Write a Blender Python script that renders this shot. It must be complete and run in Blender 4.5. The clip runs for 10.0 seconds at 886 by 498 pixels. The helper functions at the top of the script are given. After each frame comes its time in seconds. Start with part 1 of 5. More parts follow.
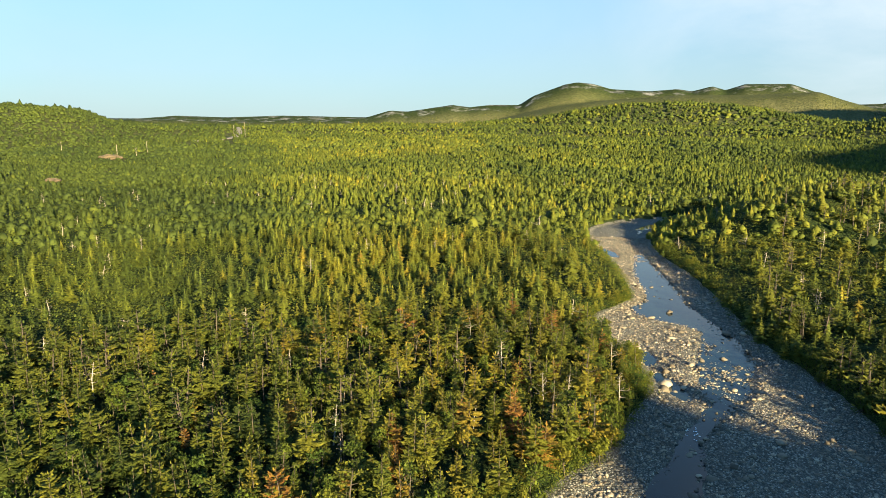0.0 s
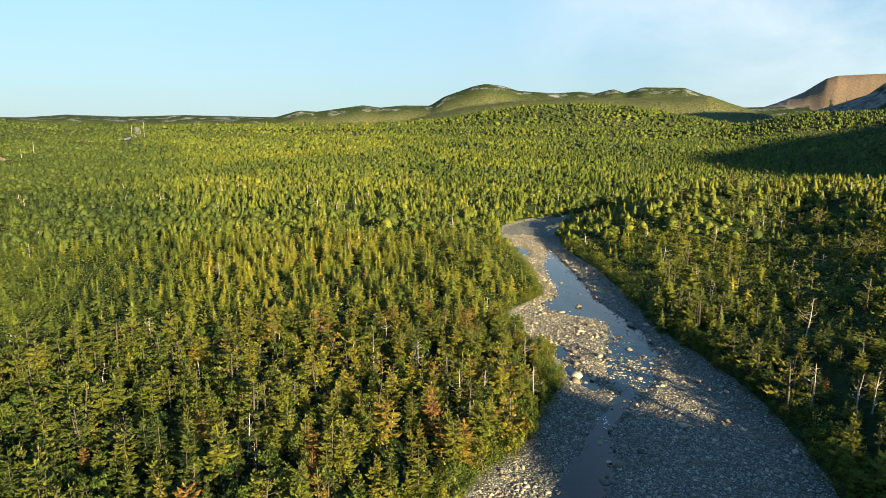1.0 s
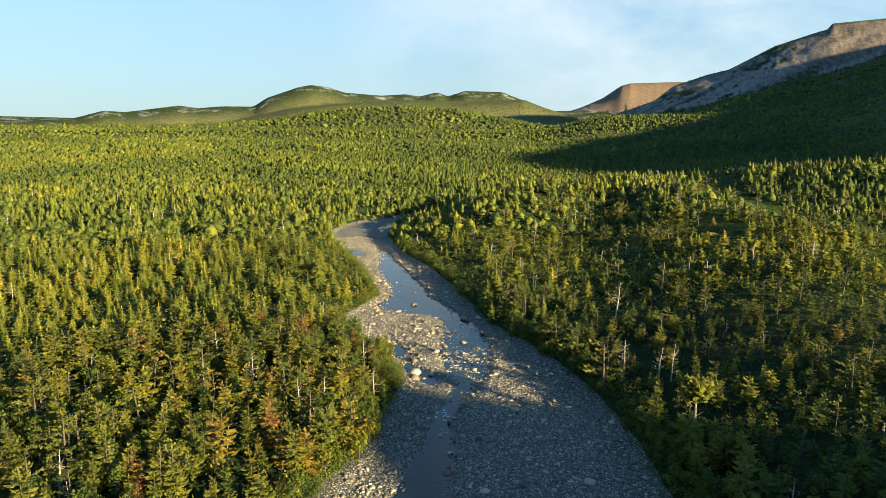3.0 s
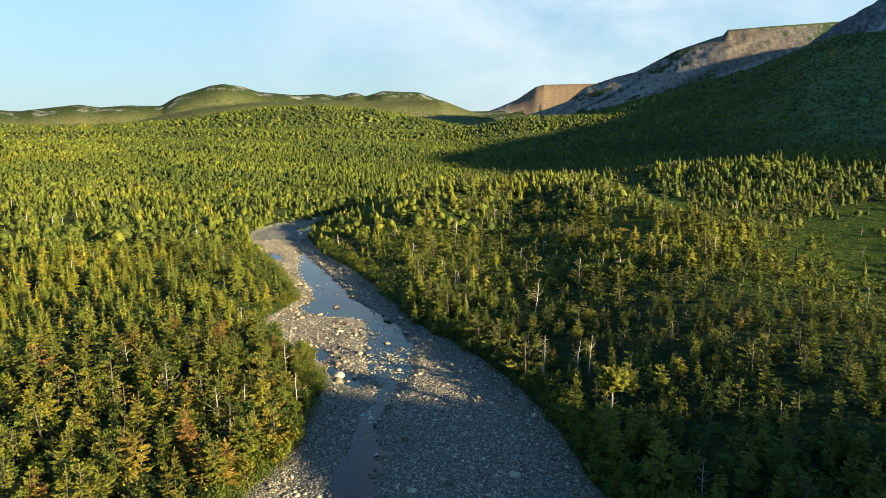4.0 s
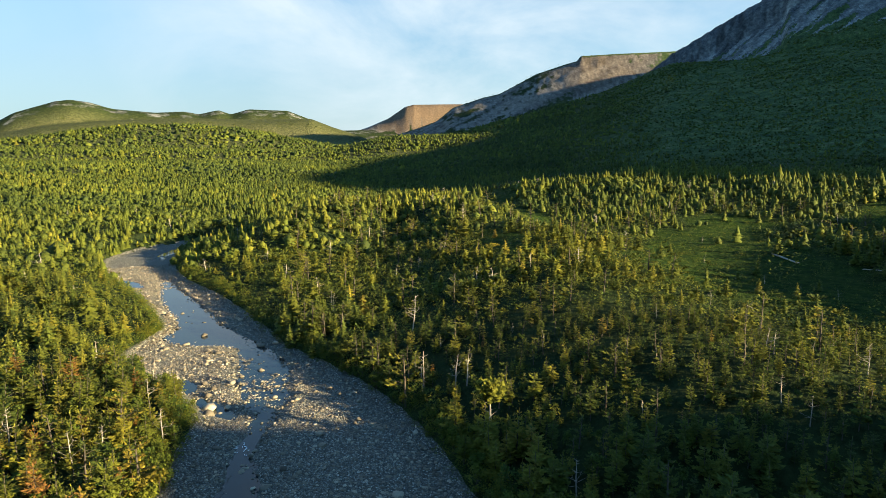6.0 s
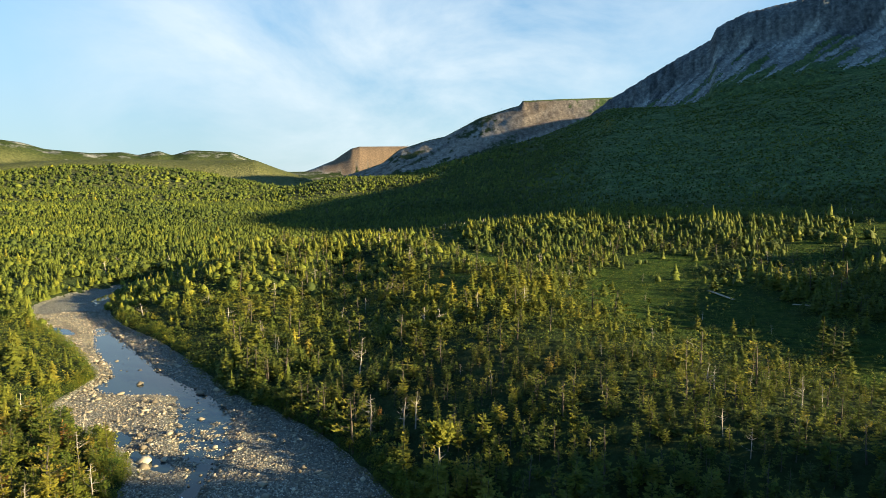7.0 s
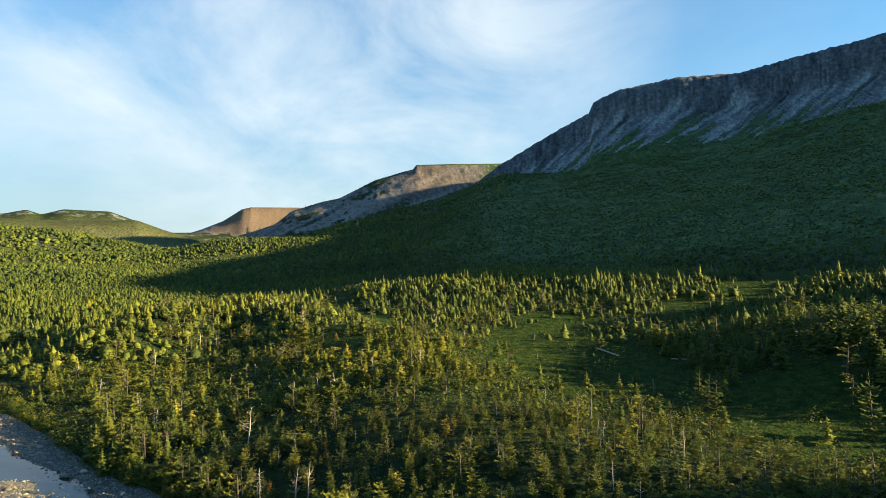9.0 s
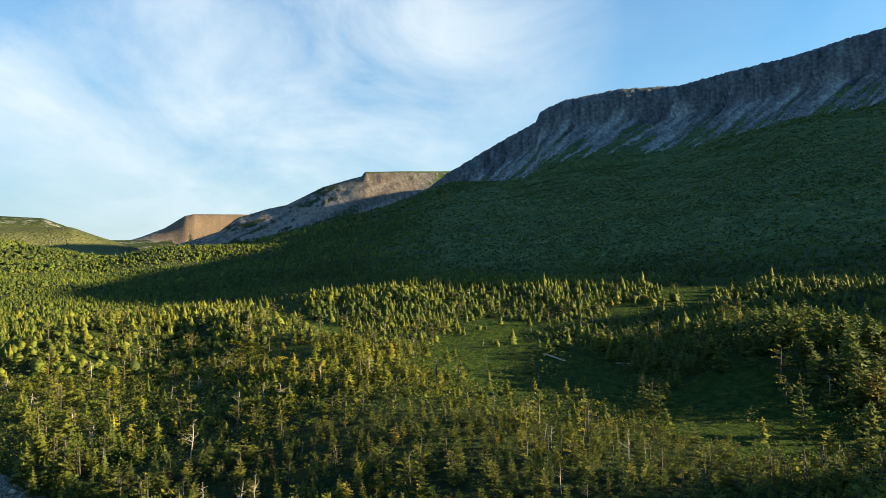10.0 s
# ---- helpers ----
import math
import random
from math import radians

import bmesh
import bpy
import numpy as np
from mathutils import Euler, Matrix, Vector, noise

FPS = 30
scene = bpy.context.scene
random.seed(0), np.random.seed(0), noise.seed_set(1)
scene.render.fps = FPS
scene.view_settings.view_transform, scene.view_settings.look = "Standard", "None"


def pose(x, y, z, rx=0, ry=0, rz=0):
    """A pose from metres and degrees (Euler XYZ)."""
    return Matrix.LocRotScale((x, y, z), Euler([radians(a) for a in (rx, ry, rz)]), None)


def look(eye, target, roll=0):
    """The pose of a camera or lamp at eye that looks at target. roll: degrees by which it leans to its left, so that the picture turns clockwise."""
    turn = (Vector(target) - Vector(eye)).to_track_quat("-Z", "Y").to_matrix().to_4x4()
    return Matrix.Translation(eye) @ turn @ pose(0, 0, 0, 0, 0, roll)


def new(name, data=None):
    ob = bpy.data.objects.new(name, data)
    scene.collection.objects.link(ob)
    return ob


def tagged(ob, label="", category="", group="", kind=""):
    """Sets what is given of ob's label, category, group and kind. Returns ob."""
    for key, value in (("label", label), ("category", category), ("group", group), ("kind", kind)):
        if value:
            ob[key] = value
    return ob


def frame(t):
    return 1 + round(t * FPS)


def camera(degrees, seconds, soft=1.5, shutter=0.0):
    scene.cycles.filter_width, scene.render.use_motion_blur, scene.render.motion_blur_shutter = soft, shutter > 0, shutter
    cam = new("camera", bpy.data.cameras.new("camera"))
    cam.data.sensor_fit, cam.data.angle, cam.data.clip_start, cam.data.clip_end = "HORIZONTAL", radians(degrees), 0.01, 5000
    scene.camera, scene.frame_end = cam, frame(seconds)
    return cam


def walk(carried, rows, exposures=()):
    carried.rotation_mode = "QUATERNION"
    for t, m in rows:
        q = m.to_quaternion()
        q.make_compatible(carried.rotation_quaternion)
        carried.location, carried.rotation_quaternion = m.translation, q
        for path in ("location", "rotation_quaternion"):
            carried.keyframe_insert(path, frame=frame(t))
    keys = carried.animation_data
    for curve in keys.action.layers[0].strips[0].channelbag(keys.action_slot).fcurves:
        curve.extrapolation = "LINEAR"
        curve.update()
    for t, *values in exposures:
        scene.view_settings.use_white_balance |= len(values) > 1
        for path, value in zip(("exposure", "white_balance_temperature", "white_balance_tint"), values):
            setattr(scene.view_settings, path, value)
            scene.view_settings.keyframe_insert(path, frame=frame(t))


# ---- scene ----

# ================= camera =================
EYE = (0.0, 0.0, 42.0)
cam = camera(69.0, 10.0, soft=0.8)
# seconds, heading (degrees east of +y), tilt, lean
PATH = [
    (0, 6.54, -10.41, 0.15), (0.5, 10.40, -10.37, 0.24), (1, 14.27, -10.34, 0.25), (1.5, 18.14, -10.29, 0.24),
    (2, 21.84, -10.23, 0.21), (2.5, 25.50, -10.16, 0.21), (4, 36.27, -10.09, 0.08), (4.5, 39.49, -10.06, 0.05),
    (5, 42.59, -10.02, -0.02), (5.5, 45.10, -9.66, -0.07), (7, 52.21, -4.83, -0.08), (7.5, 54.59, -3.23, -0.14),
    (8, 56.96, -1.60, -0.11), (8.5, 59.28, 0.03, -0.17), (9, 61.52, 0.61, -0.16), (9.5, 63.78, 0.58, -0.24),
    (10, 66.05, 1.24, -0.35),
]


def ahead(heading, tilt):
    a, e = radians(heading), radians(tilt)
    return (EYE[0] + math.sin(a) * math.cos(e), EYE[1] + math.cos(a) * math.cos(e), EYE[2] + math.sin(e))


walk(cam, [(t, look(EYE, ahead(a, e), r)) for t, a, e, r in PATH], exposures=[(0, 2.24), (10, 2.24)])

# ================= sun and sky =================
SUN_AZ, SUN_EL = 160.0, 13.0
sun_way = Vector((math.sin(radians(SUN_AZ)) * math.cos(radians(SUN_EL)),
                  math.cos(radians(SUN_AZ)) * math.cos(radians(SUN_EL)), math.sin(radians(SUN_EL))))
lamp = bpy.data.lights.new("sun", "SUN")
lamp.energy, lamp.angle, lamp.color = 5.4, radians(0.55), (1.0, 0.77, 0.40)
sun = new("sun", lamp)
sun.matrix_world = look(sun_way * 100, (0, 0, 0))

world = bpy.data.worlds.new("sky")
scene.world = world
world.use_nodes = True
wt = world.node_tree
wt.nodes.clear()


def wnode(kind, **sets):
    n = wt.nodes.new(kind)
    for k, v in sets.items():
        n.inputs[k].default_value = v
    return n


sky = wt.nodes.new("ShaderNodeTexSky")
sky.sky_type, sky.sun_disc = "NISHITA", False
sky.sun_elevation, sky.sun_rotation = radians(SUN_EL), radians(SUN_AZ)
sky.air_density, sky.dust_density, sky.ozone_density = 1.0, 0.25, 2.0
coord = wt.nodes.new("ShaderNodeTexCoord")
# thin veil of high cloud with soft streaks, thicker towards the horizon
stretch = wnode("ShaderNodeMapping", Scale=(1.0, 1.0, 1.7), Rotation=(0.0, 0.5, 0.9))
wt.links.new(coord.outputs["Generated"], stretch.inputs["Vector"])
puffs = wnode("ShaderNodeTexNoise", Scale=3.0, Detail=9.0, Roughness=0.58, Distortion=0.45)
wt.links.new(stretch.outputs[0], puffs.inputs["Vector"])
ramp = wt.nodes.new("ShaderNodeValToRGB")
ramp.color_ramp.elements[0].position, ramp.color_ramp.elements[1].position = 0.36, 0.66
ramp.color_ramp.elements[0].color, ramp.color_ramp.elements[1].color = (0, 0, 0, 1), (0.75, 0.75, 0.75, 1)
wt.links.new(puffs.outputs["Fac"], ramp.inputs["Fac"])
height = wt.nodes.new("ShaderNodeSeparateXYZ")
wt.links.new(coord.outputs["Generated"], height.inputs[0])
haze = wt.nodes.new("ShaderNodeValToRGB")
for k, (p, v) in enumerate(((0.0, 0.88), (0.12, 0.72), (0.22, 0.52), (0.40, 0.08), (1.0, 0.0))):
    e = haze.color_ramp.elements[0] if k == 0 else haze.color_ramp.elements[-1] if k == 4 else haze.color_ramp.elements.new(p)
    e.position, e.color = p, (v, v, v, 1)
wt.links.new(height.outputs["Z"], haze.inputs["Fac"])
misty = wt.nodes.new("ShaderNodeMixRGB")
misty.inputs["Color2"].default_value = (2.3, 2.72, 3.05, 1)
# the veil lies to the north and thins out eastwards
north = wt.nodes.new("ShaderNodeVectorMath")
north.operation = "DOT_PRODUCT"
north.inputs[1].default_value = (math.sin(radians(8)), math.cos(radians(8)), 0)
wt.links.new(coord.outputs["Generated"], north.inputs[0])
thin_ = wnode("ShaderNodeMapRange", **{"From Min": 0.25, "From Max": 0.85, "To Min": 0.45, "To Max": 1.0})
wt.links.new(north.outputs["Value"], thin_.inputs["Value"])
hazy = wt.nodes.new("ShaderNodeMath")
hazy.operation = "MULTIPLY"
wt.links.new(haze.outputs["Color"], hazy.inputs[0])
wt.links.new(thin_.outputs[0], hazy.inputs[1])
wt.links.new(hazy.outputs[0], misty.inputs["Fac"])
clear = wt.nodes.new("ShaderNodeMixRGB")
clear.blend_type = "MULTIPLY"
clear.inputs["Fac"].default_value = 1.0
clear.inputs["Color2"].default_value = (0.50, 0.95, 1.14, 1)
wt.links.new(sky.outputs["Color"], clear.inputs["Color1"])
wt.links.new(clear.outputs["Color"], misty.inputs["Color1"])
veil = wt.nodes.new("ShaderNodeMixRGB")
veil.inputs["Color2"].default_value = (3.8, 4.3, 4.55, 1)
# the cloud drifts over the north-east, above the head of the valley
lobe = wt.nodes.new("ShaderNodeVectorMath")
lobe.operation = "DOT_PRODUCT"
lobe.inputs[1].default_value = tuple(Vector((math.sin(radians(50)), math.cos(radians(50)), 0.30)).normalized())
wt.links.new(coord.outputs["Generated"], lobe.inputs[0])
drift = wnode("ShaderNodeMapRange", **{"From Min": 0.86, "From Max": 0.985, "To Min": 0.12, "To Max": 1.25})
wt.links.new(lobe.outputs["Value"], drift.inputs["Value"])
cloudy = wt.nodes.new("ShaderNodeMath")
cloudy.operation, cloudy.use_clamp = "MULTIPLY", True
wt.links.new(ramp.outputs["Color"], cloudy.inputs[0])
wt.links.new(drift.outputs[0], cloudy.inputs[1])
wt.links.new(cloudy.outputs[0], veil.inputs["Fac"])
wt.links.new(misty.outputs["Color"], veil.inputs["Color1"])
back = wnode("ShaderNodeBackground", Strength=0.05)
wt.links.new(veil.outputs["Color"], back.inputs["Color"])
out = wt.nodes.new("ShaderNodeOutputWorld")
wt.links.new(back.outputs[0], out.inputs["Surface"])

# ================= numbers with noise =================
rng = np.random.default_rng(7)
GRID = np.random.default_rng(11).random((256, 256))


def smooth(a, b, x):
    t = np.clip((x - a) / (b - a), 0, 1)
    return t * t * (3 - 2 * t)


def value_noise(x, y):
    xi, yi = np.floor(x).astype(int), np.floor(y).astype(int)
    fx, fy = x - xi, y - yi
    fx, fy = fx * fx * (3 - 2 * fx), fy * fy * (3 - 2 * fy)
    g = lambda i, j: GRID[i % 256, j % 256]
    return ((g(xi, yi) * (1 - fx) + g(xi + 1, yi) * fx) * (1 - fy)
            + (g(xi, yi + 1) * (1 - fx) + g(xi + 1, yi + 1) * fx) * fy)


def fbm(x, y, size, octaves=4, gain=0.5):
    """Fractal noise from -1 to 1 with forms of about that size in metres."""
    total, amp, norm = 0, 1.0, 0
    for k in range(octaves):
        f = 2 ** k / size
        total = total + amp * (2 * value_noise(x * f + 17.3 * k, y * f + 5.1 * k) - 1)
        norm += amp
        amp *= gain
    return total / norm


# ================= the river's plan =================
# left bank and right bank, from behind the camera up to the bend
LEFT = [(-75, -40), (-40, -5), (-8, 33), (10, 54), (21.8, 66.1), (31.3, 73.9), (37, 82), (44.3, 91.3), (47.2, 98.5),
        (48.5, 109.2), (47.5, 121.9), (51.4, 136.3), (63.0, 147.9), (68.2, 157), (77.4, 194.2), (81.5, 221.5), (91, 258), (107, 280), (135, 296), (190, 305), (260, 325)]
RIGHT = [(-40, -75), (-5, -38), (30, 5), (48, 33), (56.6, 49.7), (63.5, 62), (68, 73), (71.5, 86), (73.8, 99),
         (75, 110), (76.5, 119.7), (82, 138), (87, 156), (91.5, 173.1), (95.2, 197.0), (101, 221), (113, 247), (127, 266), (147, 277), (195, 287), (265, 305)]


def spline(knots, n):
    """n points on a smooth line through the knots, by knot number."""
    p = np.array(knots, float)
    k = np.linspace(0, len(p) - 1, n)
    i = np.minimum(k.astype(int), len(p) - 2)
    t = (k - i)[:, None]
    a, b, c, d = p[np.maximum(i - 1, 0)], p[i], p[i + 1], p[np.minimum(i + 2, len(p) - 1)]
    return 0.5 * (2 * b + (c - a) * t + (2 * a - 5 * b + 4 * c - d) * t ** 2 + (3 * b - a - 3 * c + d) * t ** 3)


NS = 420
BANK_L, BANK_R = spline(LEFT, NS), spline(RIGHT, NS)
MID, HALF = (BANK_L + BANK_R) / 2, (BANK_R - BANK_L) / 2
WIDE = np.linalg.norm(HALF, axis=1)


def river(x, y):
    """Metres outside the nearer bank (negative: in the river bed)."""
    x, y = np.asarray(x, float), np.asarray(y, float)
    off = np.full(x.shape, 500.0)
    ring = np.concatenate([BANK_L, BANK_R[::-1]])
    a, b = ring, np.roll(ring, -1, 0)
    near = np.where((np.abs(x - 90) < 260) & (np.abs(y - 130) < 260))[0]
    for k in range(0, len(near), 3000):
        j = near[k:k + 3000]
        px, py = x[j, None], y[j, None]
        d = np.sqrt(((px - a[None, :, 0]) ** 2 + (py - a[None, :, 1]) ** 2).min(1))
        span = (a[None, :, 1] > py) != (b[None, :, 1] > py)
        cut = (b[:, 0] - a[:, 0])[None] * (py - a[None, :, 1]) / (b[:, 1] - a[:, 1] + 1e-9)[None] + a[None, :, 0]
        off[j] = np.where((span & (px < cut)).sum(1) % 2 == 1, -d, d)
    return off


# ================= the land =================
# ridges: distance of the crest, foot of the slope, steepness, (heading, angle of the crest over the level) pairs
RIDGES = {
    "bench": (900, 330, 1.3, [(-60, -1.6), (-7, -1.55), (7, -1.2), (17, -0.8), (30, -0.75), (36.5, -1.2), (42, -2.4), (50, -2.2), (60, -1.6), (80, -0.8), (101, 0), (140, 0), (200, -1.5)]),
    "west_hill": (1200, 700, 1.0, [(-60, 1.5), (-27, 1.66), (-23.9, 1.55), (-22, 1.28), (-20.2, 0.6), (-16, 0.0), (-12.3, -0.7), (-6, -1.6), (20, -2)]),
    "wooded_hill": (1500, 1040, 1.0, [(-60, 0.2), (-12, -0.25), (2.4, 0.2), (9.8, 0.62), (14.6, 1.05), (19.3, 1.82), (22.5, 2.17), (26, 2.22), (30.3, 2.0), (34.4, 1.2), (38, 0.6), (40.5, 0.55), (43, 1.08), (47.4, 1.25), (54, 1.48), (58, 1.3), (66, 0.6)]),
    "stony_hill": (2650, 1950, 1.0, [(-30, 0.2), (10, 0.7), (16, 2.0), (20, 2.5), (26, 2.85), (31, 2.8), (36.1, 2.92), (38, 2.2), (39.1, 1.85), (41, 1.2), (50, 0.6)]),
    "peaks": (3000, 2350, 1.2, [(-40, 0.7), (-3, 0.9), (-0.1, 1.11), (1.9, 1.7), (3.4, 1.61), (7.3, 2.19), (8.8, 2.0), (10.7, 2.2), (13.1, 2.19), (14.3, 2.95), (16.9, 3.86), (17.9, 4.04), (19.3, 3.88), (20.7, 3.45), (23.8, 3.23), (26, 3.37), (27.1, 3.17), (28.6, 3.54), (29.6, 3.21), (31, 3.65), (34.2, 3.57), (36.1, 2.85), (38, 2.1), (40, 1.3), (46, 0.9)]),
    "far_hills": (4300, 3400, 1.0, [(-60, 0.9), (-18.1, 0.88), (-15.6, 1.13), (-11.8, 1.03), (-7.2, 1.21), (-0.1, 1.11), (20, 1.2), (36, 1.8), (38.5, 1.95), (41, 2.0), (46, 2.1), (60, 1.5), (120, 1.0), (300, 0.9)]),
    "red_mesa": (4350, 3700, 1.5, [(36, 0.6), (39.5, 1.75), (41, 2.27), (42.7, 2.99), (43.6, 3.6), (44.2, 4.0), (44.9, 4.18), (48.3, 4.22), (56, 4.2), (62, 2)]),
    "mesa": (2900, 1750, 1.35, [(34, 0.3), (42, 1.2), (44.9, 2.03), (46.9, 2.75), (48.3, 3.89), (50.8, 4.72), (52.4, 5.08), (55.5, 6.68), (58.2, 7.5), (59.2, 7.72), (62.3, 7.8), (66.5, 7.8), (75, 7.9), (100, 7.8)]),
    "spur": (1110, 930, 1.0, [(38, 0.2), (40, 0.7), (42, 1.25), (44, 1.45), (48, 1.5), (54, 1.65), (56, 1.2), (60, 0)]),
    "mountain_foot": (1390, 360, 1.15, [(38, 0.3), (45, 1.0), (50, 2.0), (54.5, 3.2), (59.4, 4.5), (62.9, 5.8), (66.4, 7.2), (71.9, 7.23), (76.8, 7.98), (81.6, 8.37), (86.2, 9.06), (90.5, 10.1), (94.6, 11.0), (98.3, 11.2), (101.5, 11.5), (104, 8), (110, 4), (130, 1.5), (200, 0.5), (330, 0.3)]),
    "cliff": (1720, 1250, 1.0, [(58, 0), (62, 4.5), (66.4, 7.89), (69.4, 9.63), (72.2, 11.14), (73.9, 11.95), (74.35, 12.2), (74.7, 13.07), (76.9, 13.97), (81.7, 14.6), (86.3, 14.44), (90.2, 15.12), (94.7, 15.66), (98.4, 16.35), (101, 16.7), (103, 12.5), (105, 9.5), (110, 3), (120, 0)]),
}
ROCKY = ("red_mesa", "mesa", "cliff")


def ridge_height(name, az, r):
    crest, foot, power, knots = RIDGES[name]
    a, e = zip(*knots)
    turned = (az + 60) % 360 - 60
    top = EYE[2] + crest * np.tan(np.radians(np.interp(turned, a, e)))
    t = np.clip((r - foot) / (crest - foot), 0, 1)
    rise = t ** power if name in ("mountain_foot", "mesa") else smooth(0, 1, t) ** power
    if name == "cliff":
        rise = np.interp(t, [0, 0.277, 0.5, 0.74, 0.80, 0.86, 1.0], [0, 0.53, 0.635, 0.785, 0.90, 0.955, 1.0])
    fall = 1 - (0.05 if name == "cliff" else 0.35) * smooth(crest, crest + 900, r)
    if name in ("bench", "west_hill", "wooded_hill"):
        fall = 1 - 0.5 * smooth(crest, crest + 280, r)
    return top * rise * fall


MEADOWS = [(205, 62, 62, 38, 0.35), (250, 85, 60, 26, 0.2), (150, -2, 34, 16, 0.1), (330, 45, 50, 11, 0.1), (300, 238, 80, 20, 0.69), (235, 160, 60, 11, 0.82), (420, 15, 90, 22, -0.1), (160, 24, 52, 13, 0.876), (450, 5, 60, 18, -0.4), (168, 128, 30, 10, 0.9)]


def meadow(x, y):
    m = 0.0
    for cx, cy, a, b, turn in MEADOWS:
        c, s = math.cos(turn), math.sin(turn)
        u, v = ((x - cx) * c + (y - cy) * s) / a, (-(x - cx) * s + (y - cy) * c) / b
        m = np.maximum(m, 1 - smooth(0.75, 1.1, np.hypot(u, v) + 0.6 * fbm(x, y, 26, 4, 0.6)))
    return m


def heath(x, y):
    """Open heath on the mountain's lower slopes."""
    az, r = np.degrees(np.arctan2(x, y)), np.hypot(x, y)
    return smooth(56, 68, az) * smooth(480, 640, r) * (1 - smooth(125, 150, az))


def scree_runs(az, r):
    """Slanting runs of scree and gullies down the mountain sides, from -1 to 1."""
    s = az - 0.024 * r
    return 0.55 * fbm(s * 1.1, r * 0.005 + 3, 1.0, 4, 0.62) + 0.65 * fbm(s * 4.2, r * 0.014 + 9, 1.0, 4, 0.72)


def columns(az, r):
    """Upright ribs and clefts of the cliff, from -1 to 1."""
    return 0.5 * fbm(az * 2.6, r * 0.006, 1.0, 4, 0.65) + 0.7 * fbm(az * 7, r * 0.02 + 5, 1.0, 4, 0.7)


CREST = [(112, 192, 4), (128, 204, 8), (145, 214, 14), (190, 238, 19), (240, 248, 20), (223, 186, 18), (191, 142, 15), (160, 102, 13.8), (121, 64, 12.6),
         (106, 42, 11.8), (98, 26, 11.5), (101, 20, 11.5), (97, 3, 11.5), (79, -9, 10.5)]


def crest_line(x, y):
    """Distance from the crest line between river and meadow, and its height there."""
    best, top = np.full(x.shape, 1e9), np.zeros(x.shape)
    for (ax, ay, az_), (bx, by, bz) in zip(CREST[:-1], CREST[1:]):
        k = np.clip(((x - ax) * (bx - ax) + (y - ay) * (by - ay)) / ((bx - ax) ** 2 + (by - ay) ** 2), 0, 1)
        d = np.hypot(x - ax - k * (bx - ax), y - ay - k * (by - ay))
        near = d < best
        best, top = np.where(near, d, best), np.where(near, az_ + k * (bz - az_), top)
    return best, top


